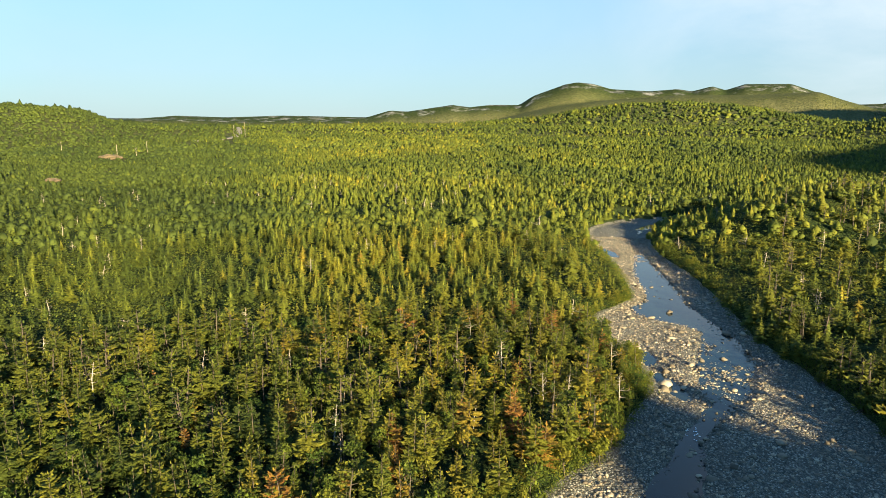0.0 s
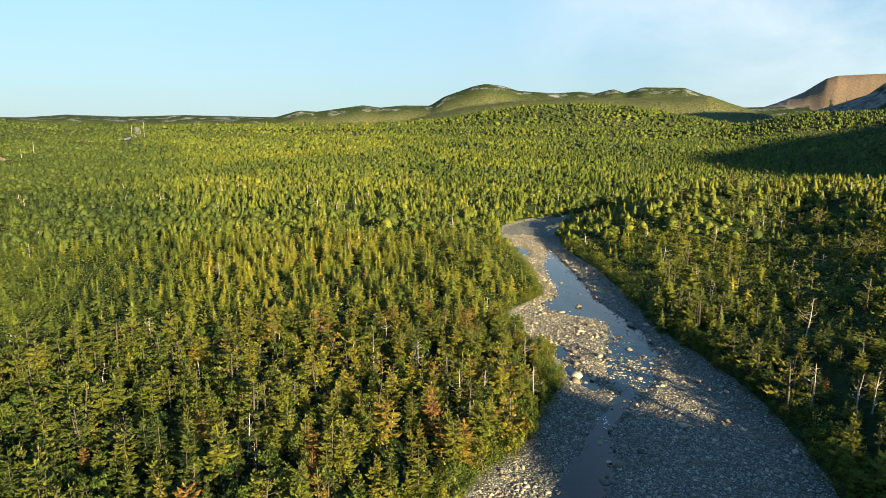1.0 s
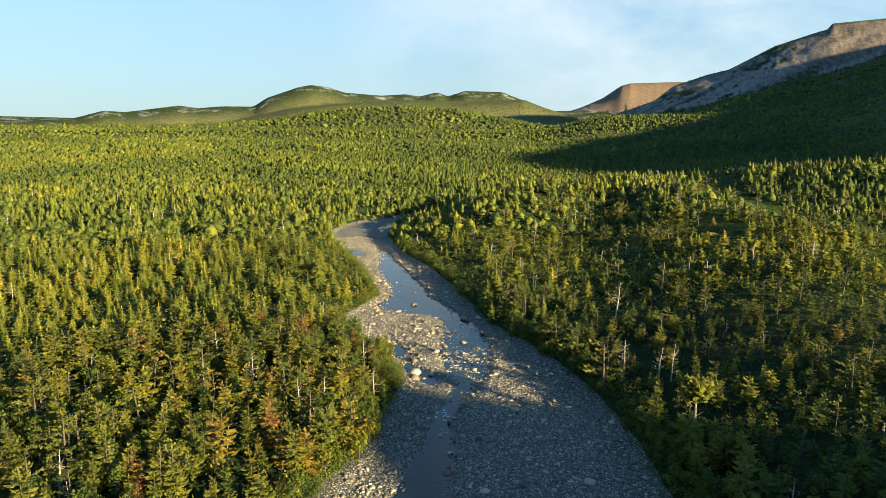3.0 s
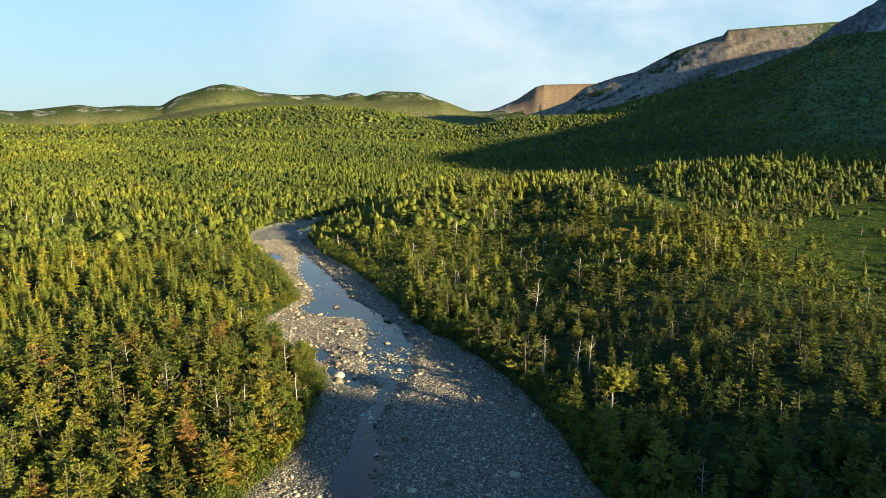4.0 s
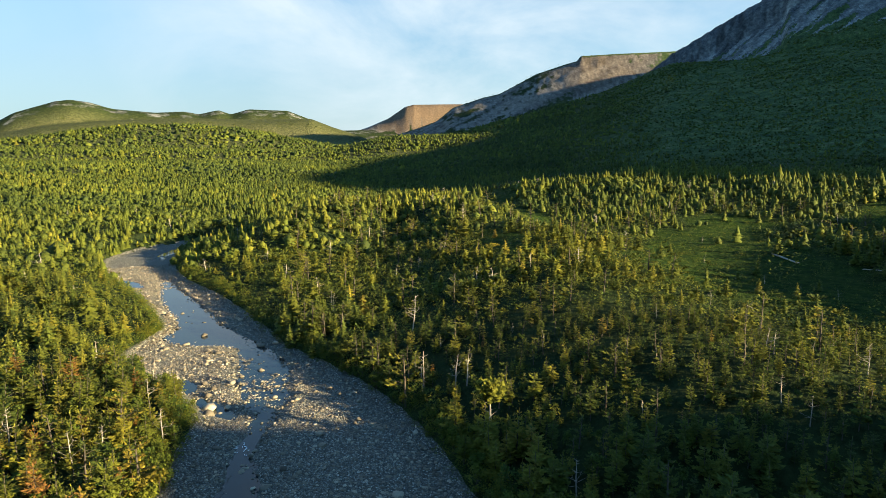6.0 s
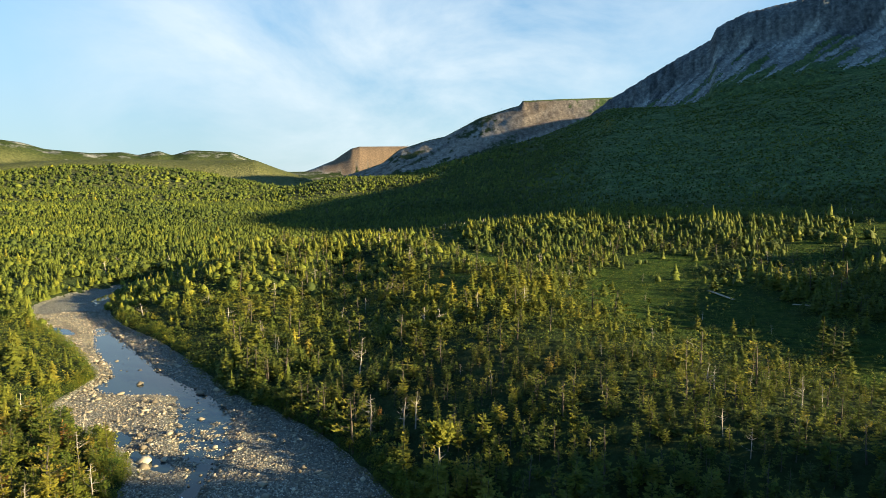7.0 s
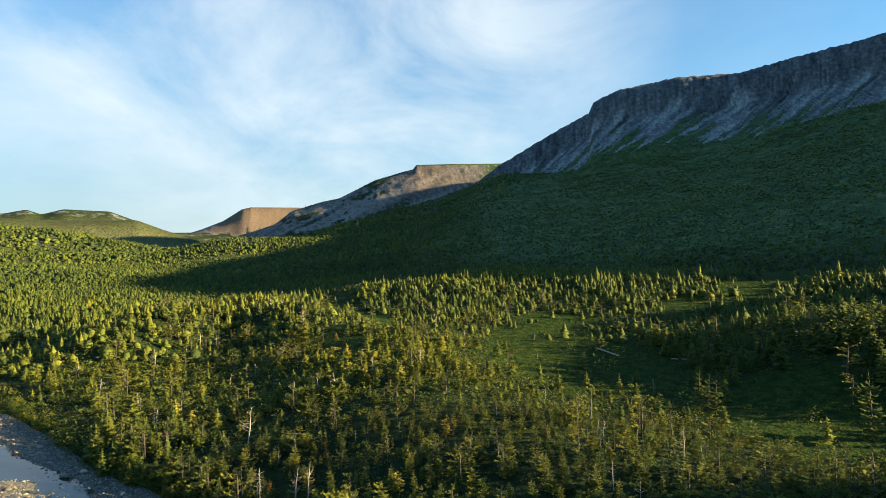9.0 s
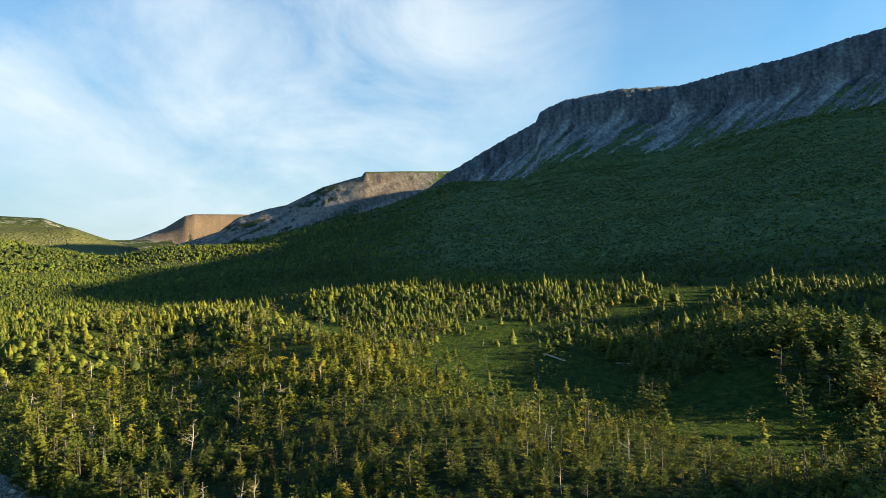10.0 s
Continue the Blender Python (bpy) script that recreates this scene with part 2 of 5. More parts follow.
def land(x, y):
    """Height of the ground, and how rocky it is."""
    x, y = np.asarray(x, float), np.asarray(y, float)
    az, r = np.degrees(np.arctan2(x, y)), np.hypot(x, y)
    east = smooth(38, 66, az) * (1 - smooth(150, 180, az))
    low = np.interp(r, [0, 100, 300, 600, 1000, 5000], [2.0, 2.6, 4.0, 9.0, 14.0, 16.0])
    high = np.interp(r, [0, 85, 105, 135, 175, 205, 285, 340, 410, 480, 600, 5000], [2.0, 2.5, 5.0, 8.5, 9.2, 9.4, 12.5, 18, 27, 29, 31, 33])
    z = low * (1 - east) + high * east
    off = river(x.ravel(), y.ravel())
    off = off.reshape(x.shape)
    # wooded knoll inside the bend and the low ridge between river and meadow, along one crest line
    d, top = crest_line(x, y)
    z = z + np.maximum(top - z, 0) * np.exp(-(d / np.interp(top, [9, 14, 20], [24, 27, 33])) ** 2)
    w, q = 0.94 * x + 0.342 * y, -0.342 * x + 0.94 * y
    z = z + 13 * np.exp(-((w - 196) / 52) ** 4 - ((q + 86) / 30) ** 2)
    z = z + 1.1 * fbm(x, y, 45, 3) * smooth(4, 25, off) + 2.5 * fbm(x, y, 160, 3) * smooth(150, 500, r)
    z = z * smooth(-6, 14, off) + 1.2 * smooth(-1.5, 2.5, off) - 1.2
    rock = np.zeros_like(z)
    stack = [z]
    for name in RIDGES:
        h = ridge_height(name, az, r)
        crest, foot, _, _ = RIDGES[name]
        up = smooth(foot, crest, r)
        if name == "mesa":
            h = h + 17 * smooth(0.955, 0.978, (r - foot) / (crest - foot) + 0.022 * fbm(x, y, 70, 3)) * smooth(58.7, 59.2, az + 0.25 * fbm(x, y, 40, 2)) * (1 - smooth(100, 110, az))
        if name in ROCKY:
            run = scree_runs(az, r)
            band = smooth(0.05, 0.5, up) * (1 - smooth(0.95, 1.0, up))
            if name == "cliff":
                wall = smooth(1590, 1620, r) * (1 - smooth(1705, 1725, r))
                h = h - (15 * np.abs(run) * (1 - wall) + 15 * np.abs(columns(az, r)) * wall) * band + 5 * fbm(az * 9, r * 0.05, 1.0, 3) * band + 3.5 * fbm(az * 8, r * 0.002, 1.0, 3) * smooth(1690, 1718, r)
            else:
                h = h + 5 * fbm(x, y, 45, 4, 0.65) * smooth(0.9, 0.96, up) * (1 - smooth(0.985, 1.0, up)) - (26 * np.abs(fbm(x, y, 420, 3)) + 2 * np.abs(run) if name == "red_mesa" else 9 * np.abs(fbm(x, y, 150, 4)) + 2 * np.abs(run)) * band + 14 * fbm(x, y, 260, 4) * up * (1 - smooth(0.85, 0.95, up))
        else:
            h = h + (crest / 130) * fbm(x, y, crest / 7, 4) * up * (1 - smooth(0.85, 1.0, up) * (1 - smooth(crest, crest + 200, r)))
        stack.append(np.where(h > 0.5, h, -50))
        if name in ROCKY:
            bare = {"cliff": smooth(1390, 1500, r + 190 * run) - 0.75 * smooth(0.08, 0.22, -run) * (1 - smooth(1540, 1600, r)), "mesa": np.clip(0.66 + 0.4 * run + 0.7 * fbm(x, y, 330, 4), 0, 1) * (1 - 0.8 * smooth(2880, 2910, r)), "red_mesa": smooth(0.5, 0.72, up + 0.25 * run)}[name] * smooth(0.0, 0.25, up)
            rock = np.where(h > np.max(stack[:-1], axis=0), bare, rock)
        elif name in ("peaks", "stony_hill"):
            rock = np.where(h > np.max(stack[:-1], axis=0), (0.50 if name == "peaks" else 0.34) * smooth(0.5, 0.95, up), rock)
    # unseen ridge and bank added south-east, between the valley and the sun, for shade
    w, q = 0.94 * x + 0.342 * y, -0.342 * x + 0.94 * y
    shade_ridge = np.interp(w, [360, 400, 440, 503, 530, 600, 700, 800, 1000, 1200, 1290, 1362, 1384, 1450, 1900, 2200, 2700, 3200], [0, 265, 288, 320, 332, 345, 354, 365, 378, 424, 468, 478, 486, 500, 560, 640, 660, 500])
    stack.append(shade_ridge * smooth(-680, -1000, q) * (1 - 0.6 * smooth(1400, 2600, -q)) - 50 * (q > -680))
    # heights across the sun's way set where shadow edges fall on river and meadow
    shade_bank = np.interp(w, [30, 40, 50, 60, 74, 80, 88, 100, 130, 146, 158, 215, 245, 290, 340, 400], [0, 101, 111, 116, 115, 109, 99, 93, 89, 80, 74, 78, 100, 104, 86, 0]) + 5 * fbm(w, q * 0, 22, 3)
    stack.append(shade_bank * np.exp(-((q + 400) / 95) ** 2) - 4)
    stack = np.array(stack)
    top = stack.max(0)
    z = top + 2.0 * np.log(np.exp((stack - top) / 2.0).sum(0))
    return z, rock


# ================= materials =================
def material(name):
    m = bpy.data.materials.new(name)
    m.use_nodes = True
    t = m.node_tree
    return m, t, t.nodes["Principled BSDF"]


def node(t, kind, **sets):
    n = t.nodes.new(kind)
    for k, v in sets.items():
        n.inputs[k.replace("_", " ")].default_value = v
    return n


def noise_node(t, size, detail=5.0, rough=0.6, source=None):
    n = node(t, "ShaderNodeTexNoise", Scale=1.0 / size, Detail=detail, Roughness=rough)
    if source is None:
        source = t.nodes.new("ShaderNodeNewGeometry").outputs["Position"]
    t.links.new(source, n.inputs["Vector"])
    return n


def ramp_node(t, source, stops):
    n = t.nodes.new("ShaderNodeValToRGB")
    n.color_ramp.elements[0].position, n.color_ramp.elements[0].color = stops[0][0], (*stops[0][1], 1)
    n.color_ramp.elements[1].position, n.color_ramp.elements[1].color = stops[-1][0], (*stops[-1][1], 1)
    for p, c in stops[1:-1]:
        n.color_ramp.elements.new(p).color = (*c, 1)
    t.links.new(source, n.inputs["Fac"])
    return n


def mix_node(t, fac, a, b, mode="MIX"):
    n = t.nodes.new("ShaderNodeMixRGB")
    n.blend_type = mode
    for key, v in (("Fac", fac), ("Color1", a), ("Color2", b)):
        if isinstance(v, (int, float)):
            n.inputs[key].default_value = v
        elif isinstance(v, tuple):
            n.inputs[key].default_value = (*v, 1)
        else:
            t.links.new(v, n.inputs[key])
    return n


def math_node(t, op, a, b=0.0, c=0.0):
    n = t.nodes.new("ShaderNodeMath")
    n.operation = op
    for k, v in enumerate((a, b, c)):
        if isinstance(v, (int, float)):
            n.inputs[k].default_value = v
        else:
            t.links.new(v, n.inputs[k])
    return n.outputs[0]


def attribute(t, name):
    n = t.nodes.new("ShaderNodeAttribute")
    n.attribute_name = name
    return n.outputs["Fac"]


def bump(t, shader, height, distance, strength=1.0):
    n = node(t, "ShaderNodeBump", Strength=strength, Distance=distance)
    t.links.new(height, n.inputs["Height"])
    t.links.new(n.outputs[0], shader.inputs["Normal"])


def foliage(name, stops, through_light=0.22):
    """Leaves or needles: the colour varies from tree to tree, and from sprig to sprig."""
    m, t, b = material(name)
    own = t.nodes.new("ShaderNodeObjectInfo").outputs["Random"]
    own = math_node(t, "MULTIPLY", math_node(t, "SUBTRACT", own, 0.5), math_node(t, "SUBTRACT", 0.3, attribute(t, "mixed")))
    pick = math_node(t, "ADD", attribute(t, "tint"), own)
    sprig = noise_node(t, 0.8, 3.0)
    pick = math_node(t, "ADD", pick, math_node(t, "MULTIPLY", math_node(t, "SUBTRACT", sprig.outputs["Fac"], 0.5), 0.35))
    col = ramp_node(t, pick, stops)
    patch = noise_node(t, 70.0, 3.0)
    shade = ramp_node(t, patch.outputs["Fac"], [(0.3, (0.66, 0.72, 0.8)), (0.7, (1.28, 1.2, 0.95))])
    col = mix_node(t, 1.0, col.outputs["Color"], shade.outputs["Color"], "MULTIPLY")
    each = ramp_node(t, t.nodes.new("ShaderNodeNewGeometry").outputs["Random Per Island"], [(0.0, (0.66, 0.68, 0.7)), (1.0, (1.26, 1.24, 1.18))])
    col = mix_node(t, 1.0, col.outputs["Color"], each.outputs["Color"], "MULTIPLY").outputs["Color"]
    t.links.new(col, b.inputs["Base Color"])
    b.inputs["Roughness"].default_value = 0.75
    b.inputs["Specular IOR Level"].default_value = 0.2
    tufts = noise_node(t, 0.55, 3.0, 0.7)
    bump(t, b, tufts.outputs["Fac"], 0.5, 0.6)
    leaf = node(t, "ShaderNodeBsdfTranslucent")
    t.links.new(col, leaf.inputs["Color"])
    both = node(t, "ShaderNodeMixShader", Fac=through_light)
    t.links.new(b.outputs[0], both.inputs[1])
    t.links.new(leaf.outputs[0], both.inputs[2])
    t.links.new(both.outputs[0], t.nodes["Material Output"].inputs["Surface"])
    return m


NEEDLES = foliage("conifer_needles", [(0.0, (0.042, 0.066, 0.016)), (0.3, (0.086, 0.114, 0.019)), (0.6, (0.148, 0.158, 0.022)), (0.82, (0.195, 0.175, 0.025)), (0.94, (0.21, 0.155, 0.030)), (1.0, (0.21, 0.105, 0.032))])
LEAVES = foliage("broad_leaves", [(0.0, (0.036, 0.074, 0.015)), (0.5, (0.088, 0.122, 0.017)), (0.85, (0.145, 0.150, 0.019)), (1.0, (0.18, 0.155, 0.024))])


def bark_material(name, dark, pale, size):
    m, t, b = material(name)
    n = noise_node(t, size, 6.0, 0.7)
    c = ramp_node(t, n.outputs["Fac"], [(0.3, dark), (0.7, pale)])
    t.links.new(c.outputs["Color"], b.inputs["Base Color"])
    b.inputs["Roughness"].default_value = 0.9
    bump(t, b, n.outputs["Fac"], 0.03)
    return m


BARK = bark_material("grey_bark", (0.028, 0.024, 0.019), (0.085, 0.072, 0.058), 0.15)
DEADWOOD = bark_material("bleached_wood", (0.16, 0.145, 0.125), (0.36, 0.335, 0.30), 0.25)
PLANK = bark_material("weathered_planks", (0.26, 0.23, 0.19), (0.45, 0.41, 0.34), 0.3)

# ground: forest floor, darkened to pass for shade between trees, meadow, bare rock
GROUND, t, b = material("ground_cover")
pos = t.nodes.new("ShaderNodeNewGeometry").outputs["Position"]
big, mid_, fine = noise_node(t, 70.0, 6.0, 0.65, pos), noise_node(t, 9.0, 6.0, 0.65, pos), noise_node(t, 1.2, 4.0, 0.6, pos)
floor_c = ramp_node(t, mid_.outputs["Fac"], [(0.3, (0.010, 0.020, 0.009)), (0.5, (0.022, 0.036, 0.014)), (0.72, (0.042, 0.055, 0.020))])
tuft = noise_node(t, 2.6, 6.0, 0.7, pos)
grass_c = ramp_node(t, tuft.outputs["Fac"], [(0.3, (0.007, 0.018, 0.005)), (0.46, (0.016, 0.036, 0.007)), (0.6, (0.034, 0.056, 0.010)), (0.76, (0.062, 0.062, 0.020))])
rock_c = ramp_node(t, mid_.outputs["Fac"], [(0.28, (0.050, 0.057, 0.066)), (0.5, (0.108, 0.118, 0.130)), (0.75, (0.21, 0.22, 0.228))])
rust_c = ramp_node(t, mid_.outputs["Fac"], [(0.28, (0.085, 0.066, 0.052)), (0.6, (0.165, 0.122, 0.092)), (0.8, (0.24, 0.18, 0.13))])
scree = ramp_node(t, attribute(t, "streak"), [(0.28, (0.38, 0.40, 0.42)), (0.46, (0.85, 0.86, 0.88)), (0.6, (1.35, 1.33, 1.3)), (0.74, (2.1, 2.05, 1.95))])
rock_c = mix_node(t, 1.0, rock_c.outputs["Color"], scree.outputs["Color"], "MULTIPLY")
rust_c = mix_node(t, 0.12, rust_c.outputs["Color"], scree.outputs["Color"], "MULTIPLY")
rocks = mix_node(t, attribute(t, "rust"), rock_c.outputs["Color"], rust_c.outputs["Color"])
heath_n = noise_node(t, 22.0, 8.0, 0.72, pos)
heath_c = ramp_node(t, heath_n.outputs["Fac"], [(0.3, (0.032, 0.056, 0.036)), (0.45, (0.058, 0.096, 0.042)), (0.58, (0.092, 0.134, 0.054)), (0.68, (0.135, 0.148, 0.088)), (0.80, (0.20, 0.195, 0.165))])
tussock = ramp_node(t, noise_node(t, 6.0, 6.0, 0.75, pos).outputs["Fac"], [(0.32, (0.45, 0.48, 0.5)), (0.55, (1.0, 1.0, 1.0)), (0.72, (1.7, 1.6, 1.5))])
heath_c = mix_node(t, 1.0, heath_c.outputs["Color"], tussock.outputs["Color"], "MULTIPLY")
floor_c = mix_node(t, attribute(t, "heath"), floor_c.outputs["Color"], heath_c.outputs["Color"])
cover = mix_node(t, attribute(t, "meadow"), floor_c.outputs["Color"], grass_c.outputs["Color"])
# distant tree cover, its colour lightened and greyed to include haze
hazy_canopy_c = ramp_node(t, mid_.outputs["Fac"], [(0.3, (0.070, 0.078, 0.040)), (0.5, (0.116, 0.122, 0.060)), (0.72, (0.165, 0.166, 0.085))])
cover = mix_node(t, attribute(t, "canopy"), cover.outputs["Color"], hazy_canopy_c.outputs["Color"])
edge = math_node(t, "ADD", attribute(t, "rock"), math_node(t, "MULTIPLY", math_node(t, "SUBTRACT", big.outputs["Fac"], 0.5), 1.1))
edge = ramp_node(t, edge, [(0.50, (0, 0, 0)), (0.66, (1, 1, 1))])
col = mix_node(t, edge.outputs["Color"], cover.outputs["Color"], rocks.outputs["Color"])
var = ramp_node(t, fine.outputs["Fac"], [(0.25, (0.7, 0.7, 0.7)), (0.75, (1.3, 1.3, 1.25))])
col = mix_node(t, 1.0, col.outputs["Color"], var.outputs["Color"], "MULTIPLY")
t.links.new(col.outputs["Color"], b.inputs["Base Color"])
b.inputs["Roughness"].default_value = 0.95
b.inputs["Specular IOR Level"].default_value = 0.04
crowns = node(t, "ShaderNodeTexVoronoi", Scale=1 / 6.5)
t.links.new(pos, crowns.inputs["Vector"])
bump(t, b, math_node(t, "ADD", math_node(t, "MULTIPLY", math_node(t, "MULTIPLY", crowns.outputs["Distance"], attribute(t, "canopy")), -1.4), math_node(t, "ADD", mid_.outputs["Fac"], math_node(t, "MULTIPLY", tuft.outputs["Fac"], 0.35))), 3.0, 0.9)

# gravel of the river bed
GRAVEL, t, b = material("river_gravel")
pos = t.nodes.new("ShaderNodeNewGeometry").outputs["Position"]
stones = node(t, "ShaderNodeTexVoronoi", Scale=4.4)
t.links.new(pos, stones.inputs["Vector"])
small = node(t, "ShaderNodeTexVoronoi", Scale=6.5)
t.links.new(pos, small.inputs["Vector"])
tone = ramp_node(t, stones.outputs["Color"], [(0.1, (0.048, 0.055, 0.053)), (0.45, (0.125, 0.142, 0.134)), (0.72, (0.26, 0.272, 0.25)), (0.9, (0.54, 0.535, 0.49))])
gap = ramp_node(t, stones.outputs["Distance"], [(0.25, (1, 1, 1)), (0.6, (0.35, 0.33, 0.30))])
col = mix_node(t, 1.0, tone.outputs["Color"], gap.outputs["Color"], "MULTIPLY")
silt = noise_node(t, 6.0, 4.0, 0.6, pos)
col = mix_node(t, ramp_node(t, silt.outputs["Fac"], [(0.5, (0, 0, 0)), (0.75, (0.6, 0.6, 0.6))]).outputs["Color"], col.outputs["Color"], (0.075, 0.065, 0.052))
t.links.new(col.outputs["Color"], b.inputs["Base Color"])
b.inputs["Roughness"].default_value = 0.85
bump(t, b, math_node(t, "SUBTRACT", 1.0, stones.outputs["Distance"]), 0.22, 0.9)

# loose stones
STONE, t, b = material("river_stone")
own = t.nodes.new("ShaderNodeObjectInfo").outputs["Random"]
pick = math_node(t, "FRACT", math_node(t, "ADD", t.nodes.new("ShaderNodeNewGeometry").outputs["Random Per Island"], own))
tone = ramp_node(t, pick, [(0.0, (0.070, 0.062, 0.050)), (0.45, (0.15, 0.134, 0.106)), (0.8, (0.24, 0.213, 0.165)), (1.0, (0.42, 0.385, 0.31))])
speck = noise_node(t, 0.35, 5.0, 0.7)
col = mix_node(t, 1.0, tone.outputs["Color"], ramp_node(t, speck.outputs["Fac"], [(0.3, (0.75, 0.75, 0.75)), (0.7, (1.15, 1.12, 1.08))]).outputs["Color"], "MULTIPLY")
t.links.new(col.outputs["Color"], b.inputs["Base Color"])
b.inputs["Roughness"].default_value = 0.8
bump(t, b, speck.outputs["Fac"], 0.08, 0.7)

# river water: dark, clear, rippled
WATER, t, b = material("river_water")
b.inputs["Base Color"].default_value = (0.010, 0.022, 0.030, 1)
b.inputs["Roughness"].default_value = 0.06
b.inputs["IOR"].default_value = 1.33
rip = noise_node(t, 0.8, 4.0, 0.55)
bump(t, b, rip.outputs["Fac"], 0.05, 0.35)

FOAM, t, b = material("white_water")
b.inputs["Base Color"].default_value = (0.75, 0.8, 0.84, 1)
b.inputs["Roughness"].default_value = 0.5
ROADS, t, b = material("asphalt")
n = noise_node(t, 3.0, 5.0)
t.links.new(ramp_node(t, n.outputs["Fac"], [(0.3, (0.10, 0.098, 0.095)), (0.7, (0.16, 0.155, 0.15))]).outputs["Color"], b.inputs["Base Color"])
b.inputs["Roughness"].default_value = 0.85
EARTH = bark_material("bare_earth", (0.06, 0.048, 0.030), (0.12, 0.095, 0.06), 2.0)


# ================= meshes =================
def mesh(name, verts, tris, materials, slots=None, **floats):
    verts, tris = np.asarray(verts, np.float32), np.asarray(tris, np.int32)
    me = bpy.data.meshes.new(name)
    me.vertices.add(len(verts))
    me.vertices.foreach_set("co", verts.ravel())
    k = tris.shape[1]
    me.loops.add(tris.size)
    me.loops.foreach_set("vertex_index", tris.ravel())
    me.polygons.add(len(tris))
    me.polygons.foreach_set("loop_start", np.arange(0, tris.size, k, dtype=np.int32))
    for m in materials:
        me.materials.append(m)
    if slots is not None:
        me.polygons.foreach_set("material_index", np.asarray(slots, np.int32))
    for key, values in floats.items():
        me.attributes.new(key, "FLOAT", "POINT").data.foreach_set("value", np.asarray(values, np.float32))
    me.update(calc_edges=True)
    return me


def soft(me):
    me.polygons.foreach_set("use_smooth", np.ones(len(me.polygons), bool))
    return me


def grid_quads(rows, cols, closed=False):
    i, j = np.meshgrid(np.arange(rows - 1), np.arange(cols if closed else cols - 1), indexing="ij")
    a, d = i * cols + j, i * cols + (j + 1) % cols
    return np.stack([a, a + cols, d + cols, d], -1).reshape(-1, 4)[:, ::-1]


# ---- ground: one sheet to the horizon ----
azs = np.concatenate([np.arange(-36, 44, 0.28), np.arange(44, 104, 0.15), np.arange(104, 108, 0.5), np.arange(108, 324, 2.0)])
rs = np.concatenate([[0.5, 6, 12, 18], np.geomspace(24, 1280, 135), np.arange(1300, 1745, 6.5), np.arange(1760, 2960, 26.0), np.geomspace(3000, 4900, 26)])
A_, R_ = np.meshgrid(np.radians(azs), rs, indexing="xy")
X_, Y_ = R_ * np.sin(A_), R_ * np.cos(A_)
Z_, rock = land(X_, Y_)
rust = smooth(3400, 3700, R_) * rock * smooth(40, 43, np.degrees(A_)) + 0.65 * rock * smooth(1750, 1900, R_) * (1 - smooth(3300, 3500, R_)) * smooth(43, 45, np.degrees(A_))
wall = smooth(1590, 1620, R_ + 25 * fbm(X_, Y_, 60, 3)) * (1 - smooth(1760, 1800, R_))
streak = 0.55 + 0.75 * scree_runs(np.degrees(A_), R_) * (1 - wall) + (0.34 * columns(np.degrees(A_), R_) - 0.12) * wall
ground = new("ground", soft(mesh("ground", np.stack([X_, Y_, Z_], -1).reshape(-1, 3), grid_quads(len(rs), len(azs), True), [GROUND],
             canopy=(np.maximum(smooth(1250, 1900, R_), 0.3 * smooth(400, 620, R_)) * (1 - heath(X_, Y_)) * np.clip(1 - 2 * rock, 0, 1)).ravel(), streak=streak.ravel(), rock=rock.ravel(), rust=np.clip(rust, 0, 1).ravel(), meadow=meadow(X_, Y_).ravel(), heath=heath(X_, Y_).ravel())))
tagged(ground, "dark green forest floor, mossy meadow and rocky mountain slopes", "ground", kind="structure")

# ---- river bed and water ----
# channel of open water across the bed, by the distance along the river: (knot number, left edge, right edge) from -1 to 1
CHANNEL = [(0, -0.6, 0.1), (3.8, -0.66, -0.23), (4.7, -0.63, -0.37), (5.7, -0.64, -0.44), (6.6, -0.46, -0.22), (7.9, -0.5, 0.4), (8.5, -0.3, 0.68), (9.1, -0.05, 0.83),
           (10.3, 0.45, 0.86), (11, -0.3, 0.62), (11.6, -0.72, 0.42), (12.9, -0.65, 0.28), (13.5, -0.6, 0.35), (14.2, -0.1, 0.55), (15, 0.35, 0.72), (17, 0.2, 0.7), (20, -0.3, 0.7)]
DEPTH = [(0, 0.9), (5, 0.9), (6, 0.55), (7, 0.48), (10.5, 0.5), (11.5, 0.95), (13.6, 0.95), (14.1, 0.5), (14.8, 0.3), (16.5, 0.35), (20, 0.7)]
POOLS = [(50.0, 112.0, 3.2, 5.0), (82.5, 214.0, 2.6, 8.0), (49.5, 97.0, 1.6, 7.0)]


def bed_height(x, y, across, knot):
    ks, lo, hi = zip(*CHANNEL)
    a, c = np.interp(knot, ks, lo), np.interp(knot, ks, hi)
    inside = smooth(-0.12, 0.12, across - a + 0.08 * fbm(x, y, 5, 3)) * smooth(-0.12, 0.12, c - across + 0.08 * fbm(x, y + 50, 5, 3))
    z = 0.38 + 0.22 * fbm(x, y, 9, 4) + 0.10 * fbm(x, y, 1.6, 2) - np.interp(knot, *zip(*DEPTH)) * inside
    for px, py, a_, b_ in POOLS:
        z = z - 1.0 * np.exp(-((x - px) / a_) ** 2 - ((y - py) / b_) ** 2)
    return z + 0.5 * smooth(0.9, 1.05, np.abs(across))


